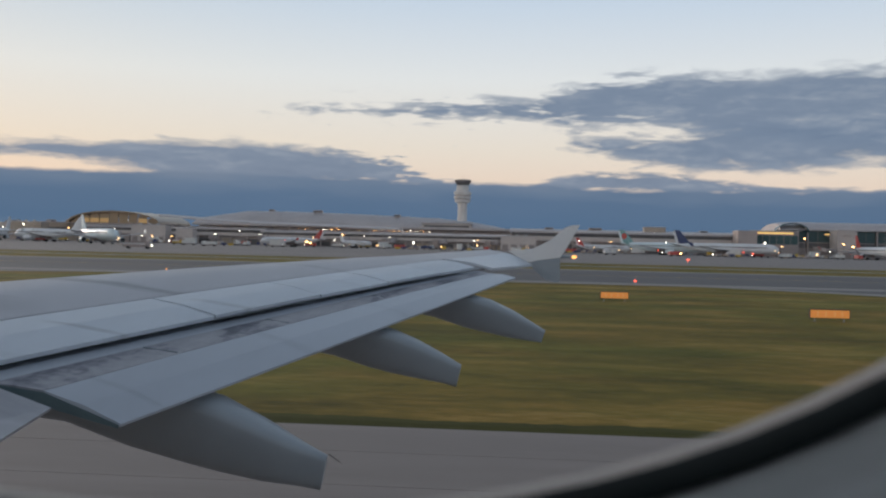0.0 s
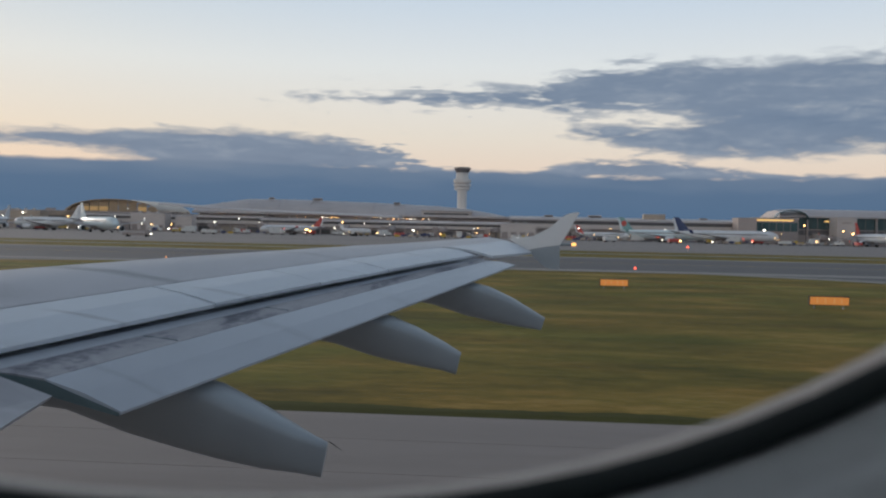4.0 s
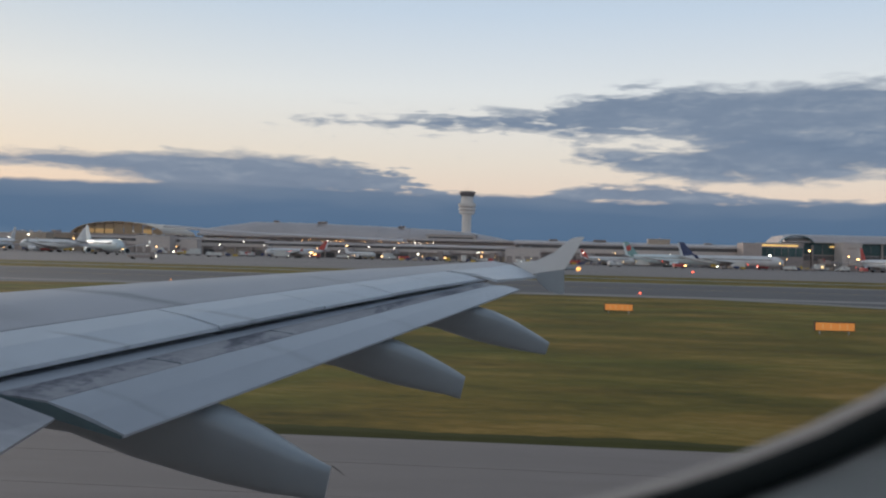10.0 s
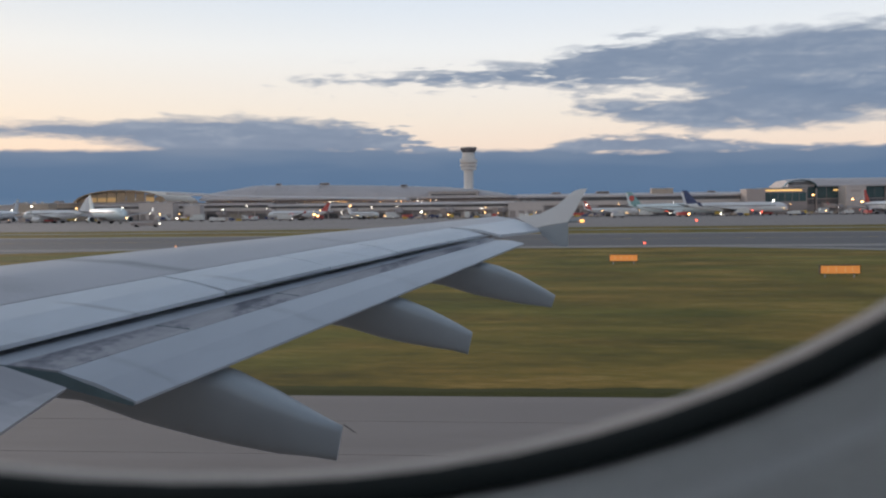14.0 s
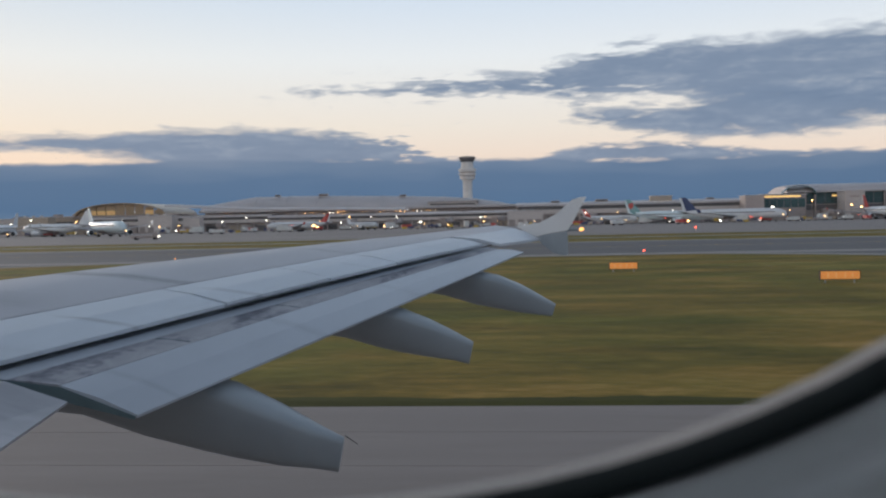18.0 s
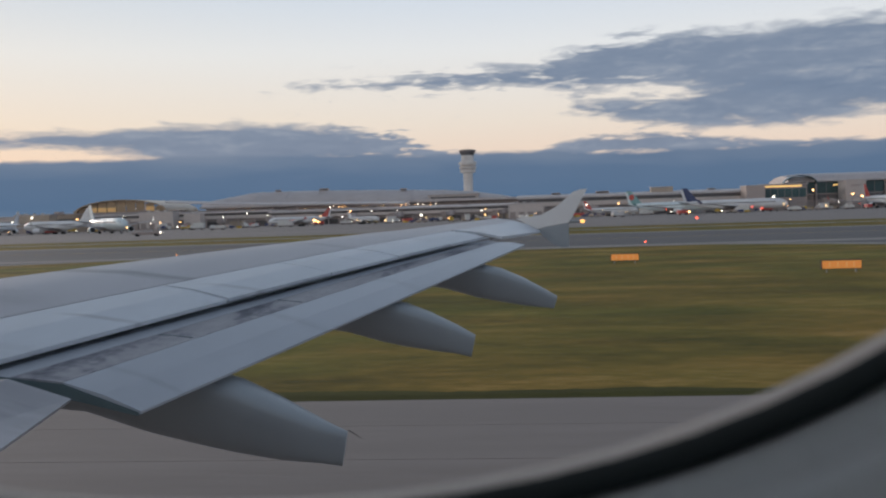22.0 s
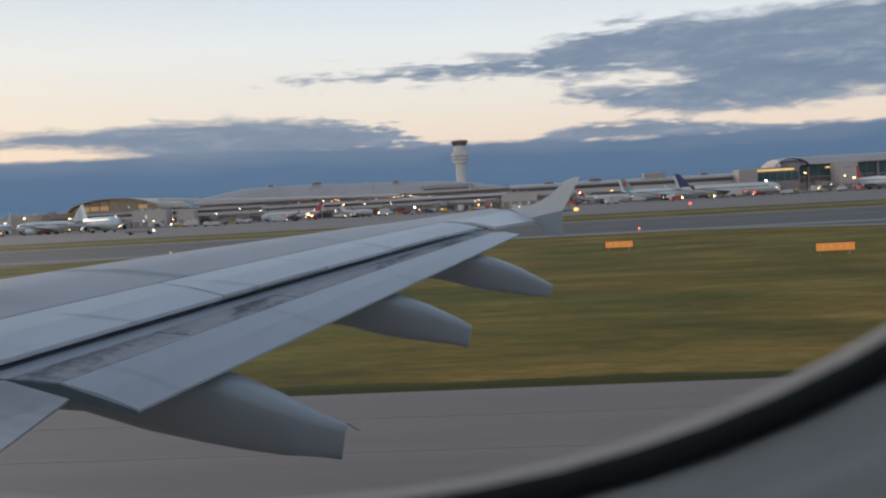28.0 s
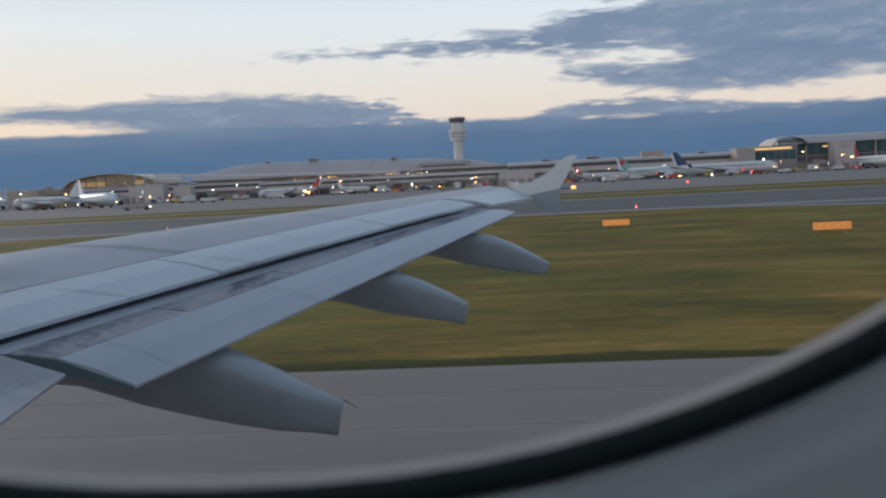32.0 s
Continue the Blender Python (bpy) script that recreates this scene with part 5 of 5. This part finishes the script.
for i, x in enumerate((-318, -292, -222, -186, -150, -128, -96, -60, -24, 14, 38, 70, 104, 128, 158, 190, 222, 268, 310, 360)):
    jet_bridge(x, 699 if x < 300 else 702, -90 + ((i * 37) % 41 - 20), 20 + (i * 7) % 9)


def truck(x, y, turn, mat, label, body_h=3.2, length=8.0):
    t = thing("service_truck", (x, y, -0.015), label, "truck", "apron vehicles", turn=turn)
    part("chassis", boxed(-length / 2, length / 2, -1.1, 1.1, 0.55, 0.95), M_steel, t)
    part("cab", loft([[(length / 2 - 2.0, -1.2, 0.95), (length / 2, -1.2, 0.95), (length / 2, 1.2, 0.95), (length / 2 - 2.0, 1.2, 0.95)], [(length / 2 - 2.0, -1.2, 1.9), (length / 2, -1.2, 1.9), (length / 2, 1.2, 1.9), (length / 2 - 2.0, 1.2, 1.9)],
                      [(length / 2 - 2.0, -1.1, 2.7), (length / 2 - 0.5, -1.1, 2.7), (length / 2 - 0.5, 1.1, 2.7), (length / 2 - 2.0, 1.1, 2.7)]]), mat, t)
    part("windscreen", loft([[(length / 2 + 0.02, -1.05, 1.95), (length / 2 + 0.02, 1.05, 1.95)], [(length / 2 - 0.44, -0.98, 2.6), (length / 2 - 0.44, 0.98, 2.6)]], cap=False, closed=False), M_glassd, t)
    part("load_body", boxed(-length / 2, length / 2 - 2.2, -1.25, 1.25, 0.95, body_h, bevel=0.06), mat if body_h < 3.4 else M_truckw, t)
    for s in (-1, 1):
        for k in (-0.32, 0.36):
            part("wheel", loft([[(k * length + 0.5 * math.cos(2 * math.pi * i / 12), yy, 0.5 + 0.5 * math.sin(2 * math.pi * i / 12)) for i in range(12)] for yy in (s * 1.0 - 0.2, s * 1.0 + 0.2)]), M_rubber, t)
        part("headlight", boxed(length / 2 - 0.02, length / 2 + 0.06, s * 0.85 - 0.2, s * 0.85 + 0.2, 1.05, 1.4), L_white, t)
    return t


rng = random.Random(5)
for i in range(46):
    x = -330 + i * 13.2 + rng.uniform(-4, 4)
    y = rng.uniform(560, 672)
    k = i % 4
    truck(x, y, rng.choice((0, 180, 90, 25, -160)) + rng.uniform(-8, 8), (M_truckw, M_yellow, M_truckw, M_red)[k],
          ("white service truck on the apron", "yellow ground service truck", "white catering truck with a tall box body", "red airport service truck")[k], (2.4, 1.9, 4.2, 2.6)[k], (7.0, 6.0, 8.5, 6.5)[k])
truck(-168, 520, 178, M_truckw, "white service truck driving along the apron", 2.3, 8.0)
truck(-140, 352, 4, M_steel, "dark flatbed vehicle on the apron", 1.5, 10.0)


for i in range(20):
    truck(-345 + i * 31 + rng.uniform(-8, 8), rng.uniform(600, 690), rng.choice((0, 180, 90)) + rng.uniform(-12, 12), M_truckw if i % 3 else M_navy,
          "white service van parked on the apron" if i % 3 else "dark blue service van on the apron", 2.2, 5.2)


def baggage_train(x, y, turn):
    b = thing("baggage_train", (x, y, -0.015), "low baggage tractor with three loaded carts", "baggage train", "apron vehicles", turn=turn)
    part("tractor", boxed(0, 2.8, -0.8, 0.8, 0.35, 1.5, bevel=0.1), M_yellow, b)
    for k in range(3):
        x0 = -1.0 - k * 4.0
        part("cart", boxed(x0 - 3.2, x0, -0.9, 0.9, 0.4, 0.7), M_steel, b)
        part("load", boxed(x0 - 3.0, x0 - 0.2, -0.8, 0.8, 0.7, 1.8, bevel=0.1), (M_navy, M_beige, M_steel)[k], b)
        for s in (-1, 1):
            part("wheel", loft([[(x0 - 1.6 + 0.3 * math.cos(2 * math.pi * i / 10), yy, 0.3 + 0.3 * math.sin(2 * math.pi * i / 10)) for i in range(10)] for yy in (s * 0.8 - 0.1, s * 0.8 + 0.1)]), M_rubber, b)


for x, y, r in ((-170, 560, 5), (-76, 585, 170), (-38, 600, 0), (24, 610, 180), (118, 600, 12), (150, 610, 175)):
    baggage_train(x, y, r)


def container_stack(x, y, turn, n, mats):
    c = thing("cargo_containers", (x, y, -0.015), "row of loaded air cargo containers on dollies", "cargo container", "cargo containers", turn=turn)
    for i in range(n):
        x0 = i * 2.3
        part("dolly", boxed(x0, x0 + 2.1, -0.9, 0.9, 0.25, 0.5), M_steel, c)
        part("container", loft([[(x0 + 0.05, yy, 0.5), (x0 + 1.6, yy, 0.5), (x0 + 2.05, yy, 0.95), (x0 + 2.05, yy, 2.1), (x0 + 0.05, yy, 2.1)] for yy in (-0.8, 0.8)]), mats[i % len(mats)], c)
        for k in (0.4, 1.7):
            part("wheel", loft([[(x0 + k + 0.2 * math.cos(2 * math.pi * q / 8), yy, 0.2 + 0.2 * math.sin(2 * math.pi * q / 8)) for q in range(8)] for yy in (-0.75, -0.6)]), M_rubber, c)


def passenger_stairs(x, y, turn):
    p = thing("passenger_stairs", (x, y, -0.015), "white mobile passenger stairs on wheels", "stairs", "passenger stairs", turn=turn)
    part("flight", outline([(0, 0.5), (5.2, 3.3), (6.4, 3.3), (6.4, 2.9), (5.3, 2.9), (0.3, 0.3)], -0.9, 0.9), M_truckw, p)
    for s_ in (-1, 1):
        part("rail", outline([(0, 1.4), (5.2, 4.3), (6.4, 4.3), (6.4, 4.2), (5.2, 4.2), (0, 1.3)], s_ * 0.9 - 0.04, s_ * 0.9 + 0.04), M_metal, p)
    part("prop", boxed(5.6, 5.9, -0.7, 0.7, 0.4, 2.9), M_steel, p)
    for k in (0.8, 5.7):
        part("wheel", loft([[(k + 0.4 * math.cos(2 * math.pi * i / 10), yy, 0.4 + 0.4 * math.sin(2 * math.pi * i / 10)) for i in range(10)] for yy in (-0.9, 0.9)]), M_rubber, p)


for i in range(16):
    container_stack(-335 + i * 36 + rng.uniform(-9, 9), rng.uniform(640, 690), rng.uniform(-20, 20), 3 + i % 4, ((M_clad, M_metal), (M_navy, M_metal), (M_beige, M_truckw))[i % 3])
for i in range(8):
    passenger_stairs(-320 + i * 70 + rng.uniform(-14, 14), rng.uniform(600, 680), rng.choice((0, 180, 60, -120)))


def floodlight(x, y, h, lens, label, r=0.6):
    f = thing("apron_floodlight", (x, y, -0.015), label, "floodlight", "apron floodlights")
    part("pole", loft([ring(0, 0, z, q, n=8) for z, q in ((0, 0.22), (h, 0.12))]), M_steel, f)
    bm_ = bmesh.new()
    bmesh.ops.create_icosphere(bm_, subdivisions=2, radius=r, matrix=Matrix.Translation((0, -0.3, h)) @ Matrix.Diagonal((1.2, 0.8, 0.7, 1)))
    part("lamp_head", bm_, lens, f, "glowing lamp head")
    part("bracket", boxed(-0.1, 0.1, -0.35, 0.1, h - 0.1, h + 0.1), M_steel, f)


for a, d, h, lens, r in ((-6.62, 640, 4.2, L_white, 0.85), (-12.6, 560, 3.4, L_warm, 1.0), (-12.4, 556, 2.6, L_warm, 0.8), (-23.0, 500, 3.2, L_warm, 0.9), (-22.7, 498, 3.0, L_warm, 0.8), (-27.4, 690, 11.0, L_white, 0.8),
                         (-20.4, 690, 11.2, L_warm, 0.9), (-17.6, 690, 7.2, L_white, 0.6), (-9.4, 690, 8.2, L_white, 0.5), (-15.2, 690, 7.5, L_white, 0.5), (2.1, 690, 7.5, L_white, 0.5), (12.6, 655, 8.8, L_white, 0.9),
                         (14.6, 660, 12.4, L_warm, 0.8), (12.0, 600, 2.2, L_red, 0.7), (11.5, 610, 3.0, L_red, 0.6), (13.0, 640, 3.5, L_red, 0.7), (17.0, 640, 7.6, L_warm, 0.9), (8.2, 560, 1.6, L_warm, 0.8),
                         (8.6, 300, 1.2, L_red, 0.45), (4.4, 690, 8.0, L_warm, 0.5), (6.2, 690, 7.6, L_white, 0.5), (-3.0, 690, 6.8, L_warm, 0.5), (-1.2, 680, 6.0, L_warm, 0.5), (-25.2, 680, 9.0, L_warm, 0.7)):
    floodlight(abeam(a, d), d, h, lens, "apron lamp on a slim pole, switched on", r * 0.72)


for i in range(22):
    floodlight(-350 + i * 29 + rng.uniform(-9, 9), rng.uniform(655, 688), rng.uniform(4.5, 9.5), rng.choice((L_warm, L_warm, L_white)), "apron lamp on a slim pole, switched on", rng.choice((0.3, 0.4, 0.55)))


for i in range(34):
    floodlight(-372 + i * 17.5 + rng.uniform(-6, 6), rng.uniform(560, 690), rng.uniform(1.4, 5.0), rng.choice((L_warm, L_warm, L_white, L_warm, L_red)), "low apron work lamp on a post, switched on", rng.choice((0.24, 0.32, 0.42)))


def light_mast(x, y, h=26):
    f = thing("light_mast", (x, y, -0.015), "tall apron light mast with sodium lamps switched on", "light mast", "light masts")
    part("pole", loft([ring(0, 0, z, q, n=10) for z, q in ((0, 0.45), (h, 0.2))]), M_steel, f)
    part("crossarm", boxed(-3, 3, -0.2, 0.2, h - 0.3, h), M_steel, f)
    for k in (-2.4, 0, 2.4):
        bm_ = bmesh.new()
        ball(bm_, k, -0.5, h - 0.2, 0.8)
        part("lamp", bm_, L_warm, f)


for i in range(12):
    light_mast(-480 - 82 * i, 700 + 24 * (i % 3))

# ---------------------------------------------------------------- hangars and offices further along the runway


def hangar(x0, x1, y, depth, h, dark_leaves, label):
    g = thing("hangar", (x0, y, -0.015), label, "hangar", "maintenance hangars")
    w_ = x1 - x0
    part("walls", boxed(0, w_, 2, depth, 0, h), M_hangar, g)
    part("roof_edge", boxed(-1, w_ + 1, 1, depth + 1, h, h + 1.6, bevel=0.2), M_cladw, g)
    n = 6
    for i in range(n):
        a, b = w_ * (0.06 + 0.88 * i / n), w_ * (0.06 + 0.88 * (i + 1) / n)
        # three leaves can be coloured dark, in place of shade inside an open doorway
        part("door_leaf", boxed(a + 0.2, b - 0.2, 0.9 + 0.5 * (i % 2), 1.3 + 0.5 * (i % 2), 0.2, h * 0.86), (M_dark if dark_leaves and i < 3 else M_hangar), g)
    part("door_header", boxed(w_ * 0.04, w_ * 0.96, 0.8, 2.2, h * 0.86, h * 0.93), M_clad, g)
    return g


g = hangar(-1440, -1300, 700, 90, 30, False, "large grey hangar with a glowing red sign")
for i in range(9):
    part("sign_bar", boxed(52 + i * 7.2, 57 + i * 7.2, 1.7, 1.95, 24.0, 26.6), L_red, g, "glowing red sign bar")
part("sign_disc", loft([[(124 + 2.6 * math.cos(t * math.pi / 8), yy, 25.4 + 2.6 * math.sin(t * math.pi / 8)) for t in range(16)] for yy in (1.7, 1.95)]), L_red, g, "round red sign")
g = hangar(-1260, -1180, 720, 70, 24, True, "grey hangar with dark leaves for an open doorway's shade")
part("lit_bay", boxed(-8, -1, 0.6, 0.9, 0.2, 14), L_amber, g, "orange-lit doorway")
hangar(-1690, -1570, 470, 90, 32, True, "tall grey cargo hangar with a dark end door")


def office(x, y, w_, d, h, floors):
    o = thing("office_block", (x, y, -0.015), "greenish glazed airport office block with stepped roof", "office building", "airport offices")
    part("core", boxed(0, w_, 0, d, 0, h), M_beige, o)
    for k in range(floors):
        z = h * (k + 0.25) / floors
        pane_row(o, 0.5, w_ - 0.5, -0.05, z, z + h / floors * 0.6, 6.0, M_glassg)
    part("roof", boxed(-0.5, w_ + 0.5, -0.5, d + 0.5, h, h + 1.0), M_clad, o)
    part("plant_room", boxed(w_ * 0.3, w_ * 0.6, d * 0.2, d * 0.7, h + 1.0, h + 6), M_brick, o)


office(-1100, 1300, 110, 40, 34, 5)
office(-985, 1290, 95, 40, 38, 5)
office(-885, 1310, 30, 30, 36, 5)
pier(-1120, -700, 730, 34, "long glazed terminal pier with warm lamps", True)


def ramp_tower(x, y):
    t = thing("ramp_tower", (x, y, -0.015), "squat apron control tower with a dark flared cab", "tower")
    part("base_block", boxed(-26, 26, 0, 24, 0, 17, bevel=0.3), M_cladw, t)
    pane_row(t, -25, 25, -0.05, 9.0, 13.0, 5.0, M_glassd)
    part("shaft", loft([ring(0, 10, z, q, n=16) for z, q in ((17, 4.2), (26, 4.2))]), M_tower, t, smooth=True)
    part("cab", loft([ring(0, 10, z, q, n=12) for z, q in ((26, 5.0), (30.5, 7.2))]), M_glassd, t, "dark sloping cab glazing")
    part("roof", loft([ring(0, 10, z, q, n=16) for z, q in ((30.5, 7.6), (31.8, 7.6), (32.4, 4.0))]), M_steel, t)
    tube("antenna", (0, 10, 32.3), (0, 10, 36.5), 0.12, 0.05, M_steel, t, 6)


def banded_office(x, y, w_, h):
    o = thing("banded_office", (x, y, -0.015), "office block with pale floor bands and dark glazing", "office building", "airport offices")
    part("core", boxed(0, w_, 0.3, 26, 0, h), M_glassd, o)
    n = int(h / 3.6)
    for k in range(n):
        part("floor_band", boxed(-0.3, w_ + 0.3, 0, 26.3, k * 3.6, k * 3.6 + 1.5), M_cladw, o)
    part("roof", boxed(-0.5, w_ + 0.5, -0.2, 26.5, h, h + 0.9), M_clad, o)


def cargo_hall(x, y, length, turn):
    c = thing("cargo_hall", (x, y, -0.015), "long low white cargo hall with a row of dock doors", "shed", "cargo sheds", turn=turn)
    part("walls", boxed(0, length, 0, 46, 0, 9.0), M_cladw, c)
    part("roof", loft([[(x_, -1, 9.0), (x_, -1, 9.6), (x_, 23, 11.2), (x_, 47, 9.6), (x_, 47, 9.0)] for x_ in (-1, length + 1)]), M_roof, c)
    for k in range(int(length / 11)):
        d = part("dock_door", boxed(4 + k * 11, 9 + k * 11, -0.2, -0.02, 0.3, 4.6), M_steel, c)
        part("door_lamp", boxed(6 + k * 11, 6.8 + k * 11, -0.5, -0.2, 5.4, 5.8), L_warm, d, "small lit wall lamp")


def car(x, y, turn, paint):
    c = thing("parked_car", (x, y, -0.015), "small parked car in the airport car park", "car", "parked cars", turn=turn)
    part("body", loft([[(x_, -0.88, z0), (x_, 0.88, z0), (x_, 0.84, z1), (x_, -0.84, z1)] for x_, z0, z1 in ((-2.2, 0.35, 0.85), (-1.9, 0.22, 0.95), (1.8, 0.22, 0.90), (2.2, 0.35, 0.72))]), paint, c)
    part("cabin", loft([[(-1.6, -0.8, 0.92), (1.0, -0.8, 0.92), (1.0, 0.8, 0.92), (-1.6, 0.8, 0.92)], [(-1.1, -0.66, 1.45), (0.4, -0.66, 1.45), (0.4, 0.66, 1.45), (-1.1, 0.66, 1.45)]]), M_glassd, c)
    for a in (-1.35, 1.35):
        for b in (-0.82, 0.82):
            part("wheel", loft([[(a + 0.32 * math.cos(2 * math.pi * i / 10), b + e, 0.32 + 0.32 * math.sin(2 * math.pi * i / 10)) for i in range(10)] for e in (-0.1, 0.1)]), M_rubber, c)
    return c


ramp_tower(-1096, 735)
banded_office(-1500, 1130, 42, 25)
banded_office(-1446, 1150, 54, 29)
for x, y, length, turn in ((-2120, 600, 150, 4), (-2150, 690, 180, 4), (-1960, 560, 120, 2)):
    cargo_hall(x, y, length, turn)
cars = [car(-1900, 720, 90, M_truckw), car(-1897, 720, 90, M_navy), car(-1894, 720, 90, M_steel), car(-1891, 720, 90, M_red)]
for row in range(4):
    for k in range(20):
        if rng.random() > 0.2:
            copy_thing(cars[rng.randrange(4)], pose(-1880 + k * 3.0, 720 + row * 14 + rng.uniform(-0.3, 0.3), -0.015, 0, 0, 90 + rng.uniform(-3, 3)))
airliner(-1745, 440, 20, 40, 2.0, M_hull, M_red, "white airliner with a red tail by the tall hangar", M_red)
airliner(-1850, 430, 15, 36, 1.9, M_hull, M_hull, "white airliner on the far apron")
airliner(-1905, 395, 12, 34, 1.8, M_hull, M_hull, "small white airliner on the far apron")
airliner(-1975, 520, 60, 58, 2.8, M_hull, M_black, "freighter with a dark tail beside the cargo hall")

# ---------------------------------------------------------------- far woods on the horizon
def far_woods():
    r = random.Random(11)
    bm_ = bmesh.new()
    for i in range(520):
        a = radians(r.uniform(-62, 40))
        d = r.uniform(1900, 3000)
        s = r.uniform(6, 15)
        bmesh.ops.create_icosphere(bm_, subdivisions=1, radius=1.0, matrix=Matrix.Translation((d * math.sin(a), d * math.cos(a), s * 0.35)) @ Matrix.Diagonal((s * r.uniform(1.5, 3.5), s, s * r.uniform(0.5, 0.9), 1)) @ Euler((r.random(), r.random(), r.random())).to_matrix().to_4x4())
    tagged(part("far_woods", bm_, M_tree), "dark band of distant trees along the horizon", "woods", kind="stuff")


far_woods()


def grass_verge():
    """A green, slightly raised verge with a ragged edge beside the runway."""
    r = random.Random(3)
    bm_ = bmesh.new()
    rows = [[], [], []]
    far_y = 26.6
    for k in range(260):
        x = -40 + k * 0.3
        far_y += r.uniform(-0.12, 0.12) + 0.1 * (26.6 - far_y)
        for row, (y, z) in zip(rows, ((25.04, -0.058), ((25.04 + far_y) / 2, -0.03), (far_y, -0.064))):
            row.append(bm_.verts.new((x, y, z + r.uniform(-0.006, 0.006) * (z > -0.05))))
    for a, b in zip(rows, rows[1:]):
        for k in range(len(a) - 1):
            bm_.faces.new((a[k], a[k + 1], b[k + 1], b[k]))
    tagged(part("grass_verge", bm_, material("uncut_grass", (0.070, 0.068, 0.016), 0.9, 0.0, 0.3, 0.5, (0.4, 1, 1), spec=0.1)), "dark green uncut grass along the runway edge", "grass", kind="stuff")


grass_verge()
